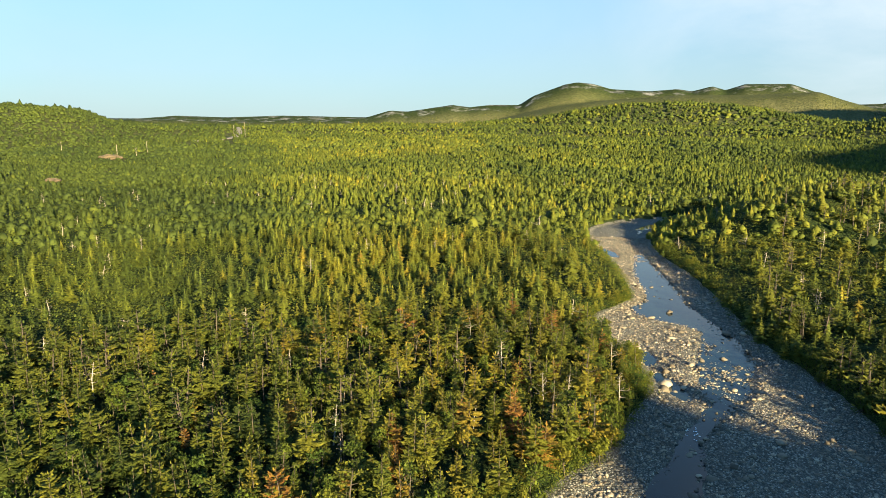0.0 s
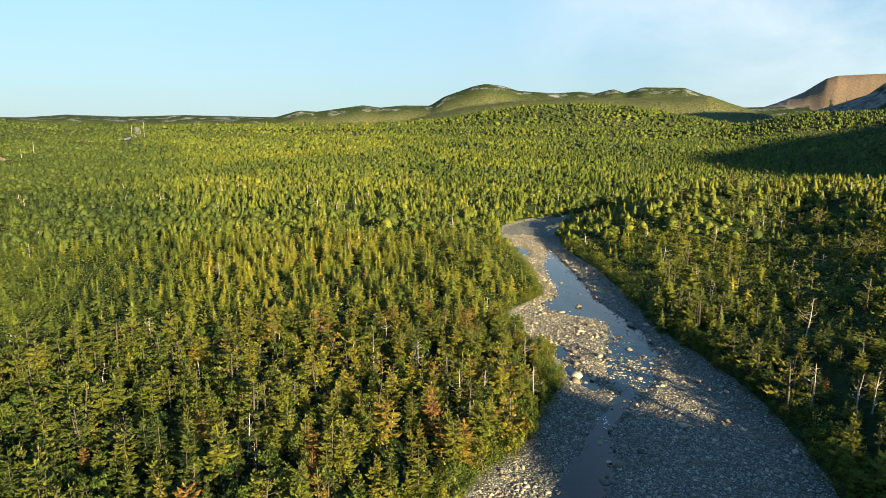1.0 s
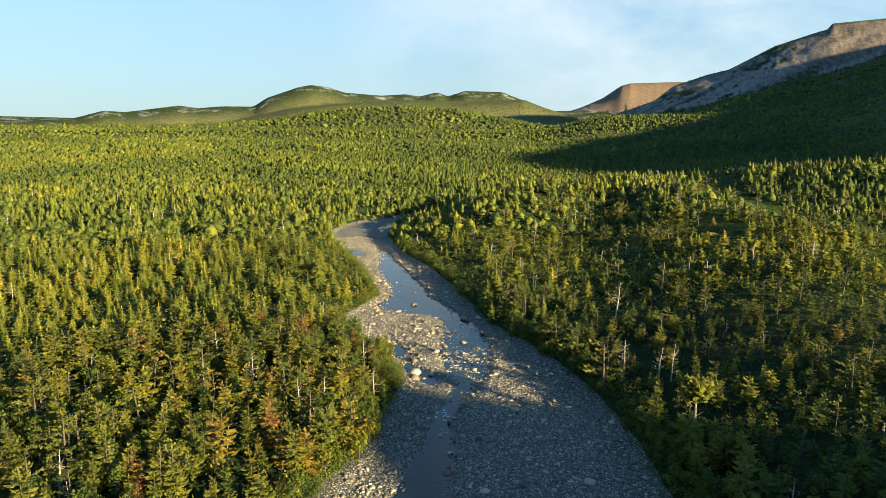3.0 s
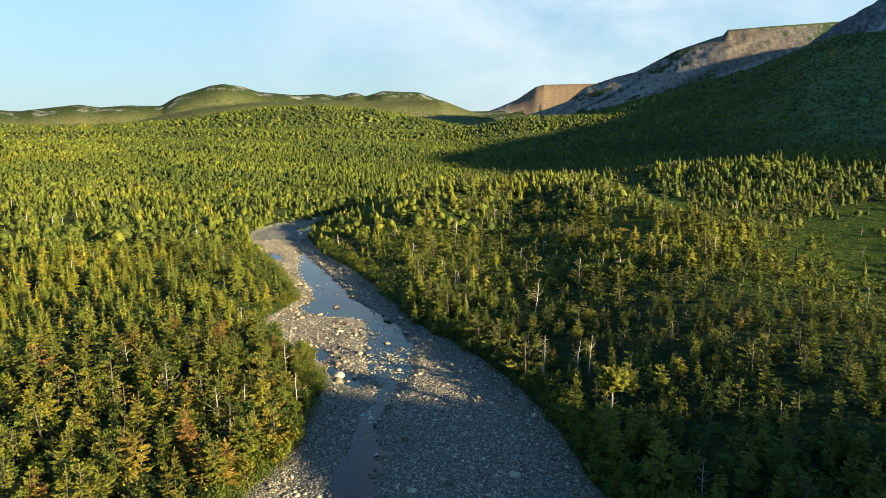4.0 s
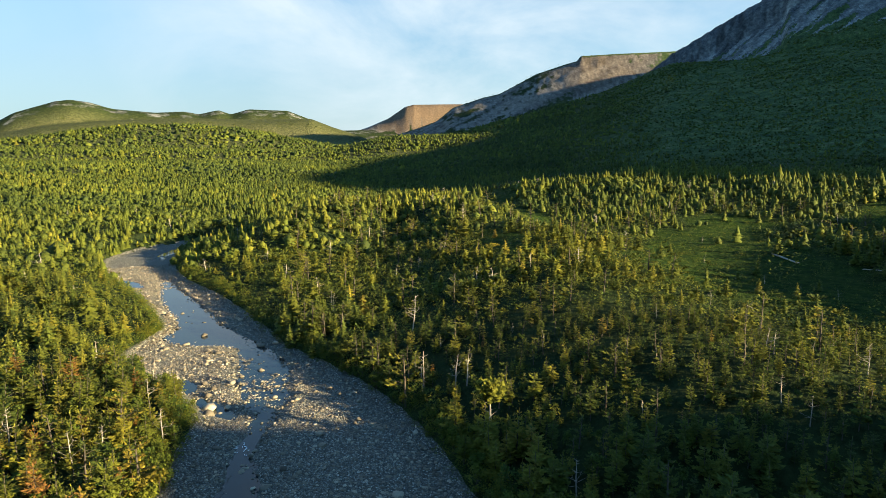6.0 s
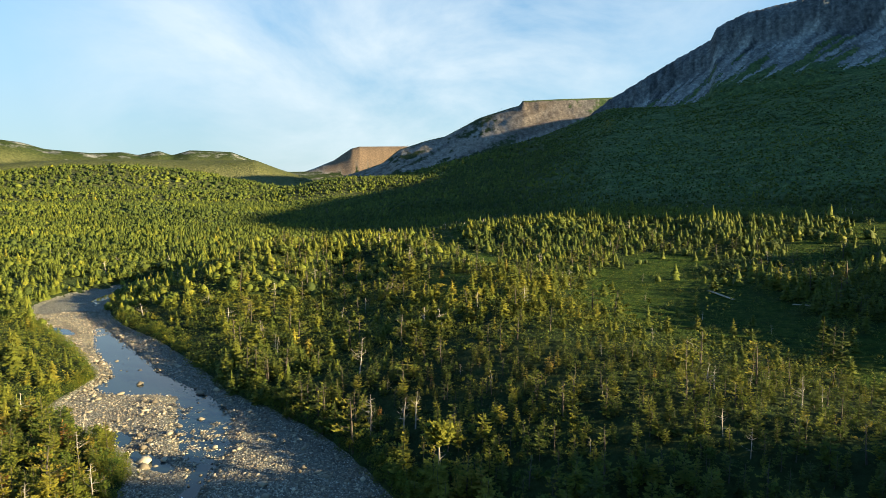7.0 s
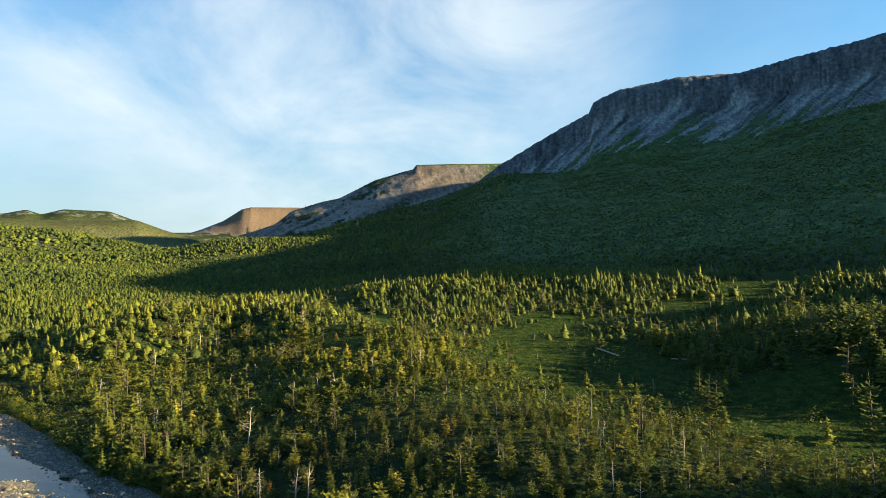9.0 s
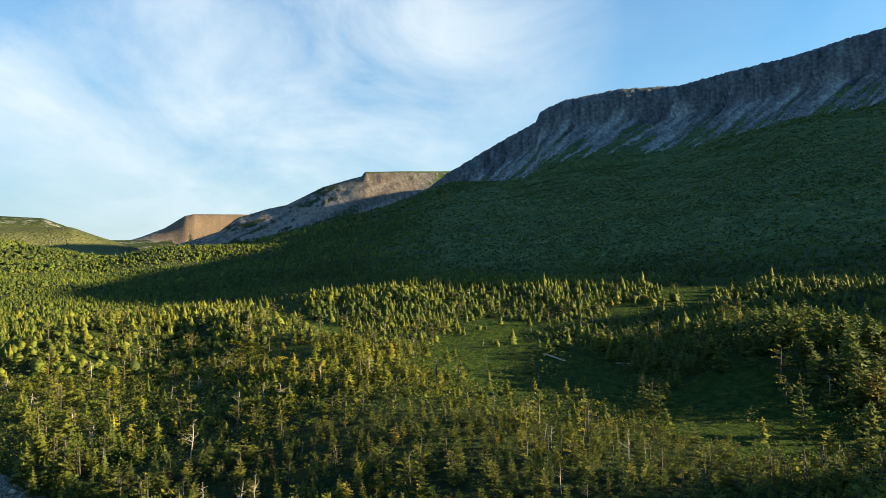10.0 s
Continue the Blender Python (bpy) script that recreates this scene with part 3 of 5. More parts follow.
us = np.linspace(-1.12, 1.12, 90)
knot = np.linspace(0, len(LEFT) - 1, NS)
U_, K_ = np.meshgrid(us, knot, indexing="xy")
BX, BY = MID[:, 0][:, None] + U_ * HALF[:, 0][:, None], MID[:, 1][:, None] + U_ * HALF[:, 1][:, None]
BZ = bed_height(BX, BY, U_, K_)
bed = new("river_bed", soft(mesh("river_bed", np.stack([BX, BY, BZ], -1).reshape(-1, 3), grid_quads(NS, len(us)), [GRAVEL])))
tagged(bed, "grey gravel and cobble bed of a shallow river", "river bed", kind="structure")
ws = np.linspace(-1.05, 1.05, 12)
W_, _ = np.meshgrid(ws, knot, indexing="xy")
WX, WY = MID[:, 0][:, None] + W_ * HALF[:, 0][:, None], MID[:, 1][:, None] + W_ * HALF[:, 1][:, None]
water = new("river_water", mesh("river_water", np.stack([WX, WY, 0 * WX], -1).reshape(-1, 3), grid_quads(NS, len(ws)), [WATER]))
tagged(water, "shallow clear river water mirroring the pale sky", "water", kind="structure")


# ================= stones =================
def rock_form(seed, level):
    bm = bmesh.new()
    bmesh.ops.create_icosphere(bm, subdivisions=level, radius=0.5)
    r = random.Random(seed)
    sx, sy, sz = r.uniform(0.8, 1.3), r.uniform(0.7, 1.0), r.uniform(0.45, 0.7)
    o = Vector((seed * 3.7, seed * 1.9, 0.4))
    for v in bm.verts:
        k = 1 + 0.55 * (noise.noise(v.co * 2.0 + o)) + 0.2 * noise.noise(v.co * 5 + o)
        v.co = Vector((v.co.x * sx, v.co.y * sy, v.co.z * sz)) * k
    V = np.array([v.co for v in bm.verts])
    F = np.array([[v.index for v in f.verts] for f in bm.faces])
    bm.free()
    return V, F


def scatter(forms, which, places, sizes, turns, lean=0.0, tint=None):
    """Joined copies of forms (verts, tris, slots): one mesh's worth of verts, tris, slots and tints."""
    VV, FF, SS, TT, n = [], [], [], [], 0
    for k, form in enumerate(forms):
        i = np.where(which == k)[0]
        if not len(i):
            continue
        V, F = form[0], form[1]
        S = form[2] if len(form) > 2 else np.zeros(len(F), int)
        c, s = np.cos(turns[i])[:, None], np.sin(turns[i])[:, None]
        size = np.asarray(sizes)[i]
        size = size[:, None] if size.ndim == 1 else size
        if size.shape[1] == 1:
            size = np.repeat(size, 3, 1)
        P = V[None] * size[:, None, :]
        x, y, z = P[..., 0], P[..., 1], P[..., 2]
        L = (rng.normal(0, 1, (len(i), 2)) * lean)
        W = np.stack([x * c - y * s + z * L[:, :1], x * s + y * c + z * L[:, 1:], z], -1) + places[i][:, None, :]
        VV.append(W.reshape(-1, 3))
        FF.append((F[None] + (np.arange(len(i)) * len(V))[:, None, None]).reshape(-1, 3) + n)
        SS.append(np.tile(S, len(i)))
        TT.append(np.repeat(tint[i] if tint is not None else np.zeros(len(i)), len(V)))
        n += len(i) * len(V)
    return np.concatenate(VV), np.concatenate(FF), np.concatenate(SS), np.concatenate(TT)


def small_stone(seed):
    """A stone of eight faces."""
    r = random.Random(seed)
    V = np.array([(0.6, 0, 0), (0, 0.5, 0), (-0.55, 0, 0), (0, -0.45, 0), (0.05, 0.05, 0.38), (0, 0, -0.3)]) * [[r.uniform(0.8, 1.25)] for k in range(6)]
    return V, np.array([(0, 1, 4), (1, 2, 4), (2, 3, 4), (3, 0, 4), (1, 0, 5), (2, 1, 5), (3, 2, 5), (0, 3, 5)])


COBBLE = [small_stone(k) for k in range(4)]
PEBBLE = [rock_form(k, 1) for k in range(5)]
BOULDER = [rock_form(20 + k, 2) for k in range(6)]


def bed_places(n, seed, lo=60, hi=330):
    """Random places on the bed (x, y, z), even over its area."""
    g = np.random.default_rng(seed)
    w = WIDE[lo:hi] * np.linalg.norm(np.gradient(MID, axis=0), axis=1)[lo:hi]
    i = g.choice(np.arange(lo, hi), n, p=w / w.sum())
    u = g.uniform(-1.02, 1.02, n)
    x, y = MID[i, 0] + u * HALF[i, 0] + g.uniform(-1, 1, n), MID[i, 1] + u * HALF[i, 1] + g.uniform(-1, 1, n)
    return np.stack([x, y, bed_height(x, y, u, knot[i])], 1), g


P_, g = bed_places(30000, 3)
size = 0.16 + 0.40 * g.random(len(P_)) ** 4
keep = (P_[:, 2] > -0.35) & (fbm(P_[:, 0], P_[:, 1], 6, 3) + 0.9 > g.random(len(P_)))
P_, size = P_[keep], size[keep]
V, F, S, T = scatter(PEBBLE + COBBLE, np.where(size > 0.27, g.integers(0, 5, len(P_)), g.integers(5, 9, len(P_))), P_, size * 1.25, g.uniform(0, 6.28, len(P_)))
tagged(new("river_stones", mesh("river_stones", V, F, [STONE])), "pale grey cobbles strewn over the river bed", "stones", kind="stuff")

boulder_mesh = [mesh("boulder", V * np.array([1, 1, 1]), F, [STONE]) for V, F in BOULDER]
P_, g = bed_places(300, 5, 75, 300)
for k, p in enumerate(P_):
    s = 0.55 + 0.75 * g.random() ** 3
    o = new("boulder", boulder_mesh[k % 6])
    o.matrix_world = Matrix.Translation((p[0], p[1], max(p[2], -0.35) + 0.12 * s)) @ pose(0, 0, 0, 0, 0, g.uniform(0, 360)) @ Matrix.Diagonal((s, s, s, 1))
    tagged(o, "pale grey rounded boulder lying in the river bed", "boulder", group="boulders in the river")
for x, y, s, what in [(74.0, 122.3, 2.0, "large white boulder standing in the river shallows"), (69.5, 139.1, 1.2, "pale boulder at the lower end of a pool"),
                      (48.8, 97.5, 2.3, "broad tan boulder at the foot of the wooded bank"), (47.5, 95.0, 1.9, "tan bank boulder lit by low sun"), (35.9, 82.5, 1.8, "tan boulder under the bank's bushes"),
                      (36.8, 84.0, 1.8, "tan boulder under the bank's bushes")]:
    o = new("boulder", boulder_mesh[int(x) % 6])
    o.matrix_world = Matrix.Translation((x, y, 0.25)) @ pose(0, 0, 0, 0, 0, 40 * s) @ Matrix.Diagonal((s, s, s, 1))
    tagged(o, what, "boulder", group="boulders in the river")


# ================= trees =================
class Builder:
    """Collects tapered limbs and leaf sprigs as triangles."""

    def __init__(self):
        self.v, self.f = [], []

    def limb(self, a, b, ra, rb, sides=4):
        a, b = Vector(a), Vector(b)
        q = (b - a).to_track_quat("Z", "Y")
        n = len(self.v)
        for c, r in ((a, ra), (b, rb)):
            for k in range(sides):
                w = 2 * math.pi * k / sides
                self.v.append(tuple(c + q @ Vector((math.cos(w) * r, math.sin(w) * r, 0))))
        for k in range(sides):
            j = (k + 1) % sides
            self.f += [(n + k, n + j, n + sides + j), (n + k, n + sides + j, n + sides + k)]

    def sprig(self, base, tip, width, sag=0.0):
        """A narrow, folded, pointed leaf form of two triangles."""
        a, b = Vector(base), Vector(tip)
        way = b - a
        side = way.cross(Vector((0, 0, 1)))
        side = side.normalized() * width if side.length > 1e-5 else Vector((width, 0, 0))
        m = a + way * 0.55
        n = len(self.v)
        down = Vector((0, 0, -sag - 0.75 * width))
        self.v += [tuple(a), tuple(m + side + down), tuple(b), tuple(m - side + down)]
        self.f += [(n, n + 1, n + 2), (n, n + 2, n + 3)]

    def core(self, r, low, reach, n):
        """Steep inner boughs that close the crown."""
        for k in range(n):
            w, d = 6.28 * (k + r.uniform(-0.3, 0.3)) / n, reach * r.uniform(0.7, 1.2)
            top = r.uniform(0.72, 0.97)
            self.sprig((0, 0, top), (math.cos(w) * d, math.sin(w) * d, low + 0.3 * r.random()), 2.2 * d / n, 0.0)

    def done(self):
        return np.array(self.v), np.array(self.f)


def fir(seed, spread=0.30, bare=0.12, tiers=11, flat=0.0, full=5, fine=True):
    """A fir of height 1: trunk and crown; tiers of drooping fronds, uneven."""
    r = random.Random(seed)
    t, c = Builder(), Builder()
    bend = (r.uniform(-0.02, 0.02), r.uniform(-0.02, 0.02))
    mid = (bend[0], bend[1], 0.5)
    t.limb((0, 0, -0.03), mid, 0.014, 0.009, 5)
    t.limb(mid, (0, 0, 0.98), 0.009, 0.002, 5)
    for k in range(tiers):
        h = bare + (1 - bare) * (k + r.uniform(-0.3, 0.3)) / tiers
        h = min(max(h, bare), 0.985)
        reach = spread * (1 - h) ** (0.75 - 0.4 * flat) * (0.75 if h < bare + 0.1 else 1) + 0.02
        n = full if h < 0.8 else full - 2
        start = r.uniform(0, 6.28)
        for j in range(n):
            if r.random() < 0.1:
                continue
            w = start + 6.28 * j / n + r.uniform(-0.35, 0.35)
            l = reach * r.uniform(0.6, 1.25)
            rise = 0.25 * l * r.uniform(-1.2, 0.9) + (0.35 * l if h > 0.75 else 0)
            base = (0, 0, h)
            tip = (math.cos(w) * l, math.sin(w) * l, h + rise)
            c.sprig(base, tip, l * 0.19, 0.0)
            if not fine:
                c.sprig(base, [a * 0.9 for a in tip[:2]] + [tip[2] - 0.03], l * 0.3, 0.0)
                continue
            c.sprig([0.5 * (x + y) for x, y in zip(base, tip)], (tip[0] * 1.05, tip[1] * 1.05, tip[2] + 0.02), l * 0.16, 0.0)
            for side, f, reach_ in ((-1, 0.25, 0.5), (1, 0.3, 0.5), (-1, 0.55, 0.38), (1, 0.6, 0.38)):
                q = w + side * r.uniform(0.5, 0.85)
                s = tuple(f * x + (1 - f) * y for x, y in zip(tip, base))
                e = (s[0] + math.cos(q) * l * reach_, s[1] + math.sin(q) * l * reach_, s[2] + rise * 0.4 + r.uniform(-0.02, 0.01))
                c.sprig(s, e, l * 0.14, 0.0)
    c.sprig((0, 0, 0.93), (0.004, 0, 1.03), 0.012)
    return t.done(), c.done()


def coarse_fir(seed, tiers, full, spread=0.27):
    """A fir seen from far off: single fronds in uneven tiers, no trunk to speak of."""
    r = random.Random(seed)
    c = Builder()
    bare = r.uniform(0.05, 0.2)
    for k in range(tiers):
        h = bare + (0.95 - bare) * (k + r.uniform(-0.25, 0.25)) / tiers
        reach, start = spread * (1.03 - h) ** 0.8 + 0.015, r.uniform(0, 6.28)
        for j in range(full):
            w, l = start + 6.28 * (j + r.uniform(-0.25, 0.25)) / full, reach * r.uniform(0.6, 1.35)
            c.sprig((0, 0, h + 0.03), (math.cos(w) * l, math.sin(w) * l, h + l * r.uniform(-0.45, 0.2)), l * 0.34 * 5 / full, 0.0)
    c.sprig((0.012, 0, 0.86), (0, 0, 1.02), 0.025)
    c.core(r, bare, spread * 0.3, 4)
    v, f = c.done()
    return v, f, np.ones(len(f), int)


def flagged(seed):
    """A wind-shorn spruce: bare leaning trunk, flat plates of boughs in the upper half."""
    r = random.Random(seed)
    t, c = Builder(), Builder()
    lean = r.uniform(-0.06, 0.06)
    t.limb((0, 0, -0.03), (lean * 0.5, 0, 0.5), 0.026, 0.018, 5)
    t.limb((lean * 0.5, 0, 0.5), (lean, 0.02, 0.95), 0.018, 0.005, 5)
    for k in range(15):
        h = 0.3 + 0.67 * (k + r.random()) / 15
        w, l = r.uniform(0, 6.28), (0.36 - 0.22 * (h - 0.3)) * r.uniform(0.5, 1.1)
        s = (lean * h, 0, h)
        e = (s[0] + math.cos(w) * l, s[1] + math.sin(w) * l, h + r.uniform(-0.02, 0.08))
        t.limb(s, e, 0.007, 0.002, 3)
        for j in range(11):
            f = r.uniform(0.3, 1.05)
            p = [a + (b - a) * f for a, b in zip(s, e)]
            q = w + r.uniform(-1.3, 1.3)
            d = l * r.uniform(0.2, 0.42)
            c.sprig(p, (p[0] + math.cos(q) * d, p[1] + math.sin(q) * d, p[2] + r.uniform(-0.015, 0.05)), d * 0.34, 0.008)
    return t.done(), c.done()


def broadleaf(seed, leaves=190, low=0.25, wide=0.34):
    """A birch or alder of height 1: forked stem and a crown of leaf clumps with gaps."""
    r = random.Random(seed)
    t, c = Builder(), Builder()
    t.limb((0, 0, -0.03), (0, 0, 0.4), 0.02, 0.014, 5)
    lobes = []
    for k in range(9):
        w, d, h = r.uniform(0, 6.28), wide * r.uniform(0.15, 0.72), r.uniform(low + 0.12, 0.88)
        o = Vector((math.cos(w) * d * (1.2 - 0.6 * h), math.sin(w) * d * (1.2 - 0.6 * h), h))
        lobes.append((o, r.uniform(0.09, 0.17)))
        t.limb((0, 0, min(0.4, h * 0.6)), o, 0.009, 0.003, 3)
    for k in range(leaves):
        o, s = r.choice(lobes)
        d = Vector((r.gauss(0, 1), r.gauss(0, 1), r.gauss(0, 0.8))).normalized() * s * r.uniform(0.6, 1.1)
        p = o + d
        q = p + Vector((r.gauss(0, 1), r.gauss(0, 1), r.gauss(0, 0.6))).normalized() * 0.095
        c.sprig(p, q, 0.037, 0.004)
    return t.done(), c.done()


def snag(seed):
    """A dead tree: bleached trunk and bare crooked branches."""
    r = random.Random(seed)
    t = Builder()
    top = (r.uniform(-0.08, 0.08), r.uniform(-0.08, 0.08), r.uniform(0.85, 1.0))
    mid = (top[0] * 0.35 + r.uniform(-0.03, 0.03), top[1] * 0.35, 0.5)
    t.limb((0, 0, -0.03), mid, 0.020, 0.012, 5)
    t.limb(mid, top, 0.012, 0.003, 5)
    for k in range(16):
        h = r.uniform(0.25, 0.95)
        s = [m + (e - m) * (h - 0.5) / 0.5 for m, e in zip(mid, top)] if h > 0.5 else [m * h / 0.5 for m in mid]
        w, l = r.uniform(0, 6.28), 0.2 * (1.15 - h) * r.uniform(0.5, 1.6)
        e = (s[0] + math.cos(w) * l, s[1] + math.sin(w) * l, s[2] + l * r.uniform(-0.3, 0.7))
        t.limb(s, e, 0.007, 0.002, 3)
        for j in range(2):
            q = w + r.uniform(-0.9, 0.9)
            t.limb(e, (e[0] + math.cos(q) * l * 0.5, e[1] + math.sin(q) * l * 0.5, e[2] + l * r.uniform(-0.1, 0.5)), 0.003, 0.001, 3)
    return t.done()


def joined(parts):
    """Trunk and crown as one form with slots 0 and 1."""
    V, F, S, n = [], [], [], 0
    for k, (v, f) in enumerate(parts):
        V.append(v), F.append(f + n), S.append(np.full(len(f), k))
        n += len(v)
    return np.concatenate(V), np.concatenate(F), np.concatenate(S)


def plain_fir(seed, tiers, sides):
    """A far fir: ragged tiers of single fronds."""
    r = random.Random(seed)
    c = Builder()
    for k in range(tiers):
        h = 0.08 + 0.84 * k / tiers
        for j in range(sides):
            w, l = 6.28 * (j + r.random() * 0.7) / sides + k, 0.30 * (1.02 - h) * r.uniform(0.6, 1.4) + 0.02
            c.sprig((0, 0, h + 0.10), (math.cos(w) * l, math.sin(w) * l, h + r.uniform(-0.06, 0.06)), l * 0.5, 0.0)
    c.sprig((0, 0.02, 0.8), (0, 0, 1.04), 0.03)
    v, f = c.done()
    return v, f, np.ones(len(f), int)


def round_crown(seed, n=46, wide=0.42):
    """A wind-pruned spruce seen from afar: a few broad flat-topped lobes on a short stem."""
    r = random.Random(seed)
    c = Builder()
    lobes = []
    for k in range(5):
        w, d = r.uniform(0, 6.28), wide * r.uniform(0.0, 0.75)
        lobes.append((math.cos(w) * d, math.sin(w) * d, 0.92 - 0.8 * d / wide * r.uniform(0.3, 0.9), wide * r.uniform(0.35, 0.6)))
    for k in range(n):
        x, y, h, s = lobes[k % 5]
        w, d = r.uniform(0, 6.28), s * math.sqrt(r.random())
        p = (x + math.cos(w) * d * 0.5, y + math.sin(w) * d * 0.5, h - 0.16 * r.random())
        q = (x + math.cos(w) * (d + 0.1), y + math.sin(w) * (d + 0.1), h + 0.05 - 0.35 * d * d / s + r.uniform(-0.05, 0.07))
        c.sprig(p, q, 0.055 + 0.03 * r.random(), 0.0)
    v, f = c.done()
    return v, f, np.ones(len(f), int)


def plain_bush(seed, n, wide=0.34):
    r = random.Random(seed)
    c = Builder()
    for k in range(n):
        w, h = r.uniform(0, 6.28), r.uniform(0.1, 0.95)
        d = wide * math.sqrt(max(0.05, 1 - (2 * h - 0.9) ** 2)) * r.uniform(0.5, 1.0)
        p = Vector((math.cos(w) * d, math.sin(w) * d, h))
        q = p + Vector((r.gauss(0, 1), r.gauss(0, 1), r.gauss(0.2, 0.6))).normalized() * (0.8 / math.sqrt(n) if n > 20 else 0.22)
        c.sprig(p, q, 0.3 / math.sqrt(n) if n > 20 else 0.09)
    v, f = c.done()
    return v, f, np.ones(len(f), int)


FIRS = [fir(1), fir(2, 0.26, 0.15), fir(3, 0.34, 0.1, 11), fir(4, 0.23, 0.12, 13), fir(5, 0.31, 0.25, 10, 0.6), fir(6, 0.36, 0.2, 11, 0.8)]
MEDIUM = [coarse_fir(80 + k, 9 + k % 3, 5, (0.27, 0.22, 0.31, 0.25, 0.34)[k]) for k in range(5)]
FLAGS = [flagged(k) for k in range(11, 15)]
BROADS = [broadleaf(21), broadleaf(22, 190, 0.1, 0.42), broadleaf(23, 190, 0.3, 0.3), broadleaf(24, 190, 0.05, 0.48)]
SNAGS = [snag(k) for k in range(31, 36)]


def tree_spots(r0, r1, spacing, seed, a0=-34.0, a1=106.0):
    """Jittered places on the land between two distances, with their kind of ground."""
    g = np.random.default_rng(seed)
    n = int(radians(a1 - a0) / 2 * (r1 ** 2 - r0 ** 2) / spacing ** 2)
    r = np.sqrt(g.uniform(r0 ** 2, r1 ** 2, n))
    a = np.radians(g.uniform(a0, a1, n))
    x, y = r * np.sin(a), r * np.cos(a)
    off = river(x, y)
    z, rock = land(x, y)
    open_ = meadow(x, y)
    ok = ~((np.degrees(a) > 82) & (r < 72))
    ok &= (g.random(n) > 0.72 * heath(x, y) + smooth(1150, 1330, r) * smooth(58, 64, np.degrees(a))) & (off > 0.3 + 0.8 * g.random(n)) & (rock < 0.3) & (g.random(n) > open_ * 0.94)
    thin = fbm(x, y, 30, 3)
    ok &= thin > -0.55 - 0.2 * g.random(n)
    road_gap = np.abs((np.degrees(a) + 11.6)) * r * 0.01745
    ok &= ~((road_gap < 6) & (r > 905) & (r < 1060))
    return x[ok], y[ok], z[ok], off[ok], g


def copse(x, y):
    """Where the taller firs stand, east of the meadow."""
    w, q = 0.94 * x + 0.342 * y, -0.342 * x + 0.94 * y
    return np.maximum(np.exp(-((x - 195) / 55) ** 2 - ((y + 28) / 32) ** 2), 0.3 * np.exp(-((w - 115) / 30) ** 4 - ((q + 12) / 12) ** 2))


def low_ridge(x, y):
    """The trees on the ridge before the meadow stay low."""
    w, q = 0.94 * x + 0.342 * y, -0.342 * x + 0.94 * y
    return 1 - 0.38 * np.exp(-((w - 118) / 32) ** 4) * smooth(-45, -30, q) * (1 - smooth(35, 60, q))


def relaxed(x, y, least):
    """Drops places nearer to one another than about that."""
    cell = {}
    keep = np.zeros(len(x), bool)
    for i, (a, b) in enumerate(zip(x, y)):
        k = (int(a // least), int(b // least))
        if k not in cell:
            cell[k] = i
            keep[i] = True
    return keep


# ---- near woods ----
x, y, z, off, g = tree_spots(56, 128, 1.8, 41)
k = relaxed(x, y, 1.85)
x, y, z, off = x[k], y[k], z[k], off[k]
n = len(x)
east = x > 62 + 0.1 * y
pick = g.random(n)
stand = fbm(x, y, 28, 2)
kind = np.where(pick < 0.56 + 0.25 * stand, 0, np.where(pick < 0.66 + 0.12 * east, 1, np.where(pick < 0.978, 2, 3)))
kind = np.where((off < 4) & (g.random(n) < 0.65), 2, kind)
form = np.where(kind == 0, g.integers(0, 6, n), np.where(kind == 1, g.integers(0, 4, n), np.where(kind == 2, g.integers(0, 4, n), g.integers(0, 5, n))))
tall = np.where(kind == 2, g.uniform(2.2, 4.6, n), np.where(kind == 3, g.uniform(3.5, 6.5, n), 3.2 + 4.2 * g.random(n) ** 1.5))
tall = np.where(off < 3, np.minimum(tall, 4.5), tall) * (1 + 0.5 * copse(x, y)) * low_ridge(x, y) * (1 - 0.2 * east)
tint = np.clip(g.normal(0.53, 0.18, n) - 0.14 * east - 0.3 * (1 - smooth(-12, 4, np.degrees(np.arctan2(x, y)))) + 0.2 * fbm(x, y, 60, 2) + np.where(g.random(n) < 0.08 - 0.05 * east, 0.4, 0), 0.02, 0.98)
turn = g.uniform(0, 6.283, n)

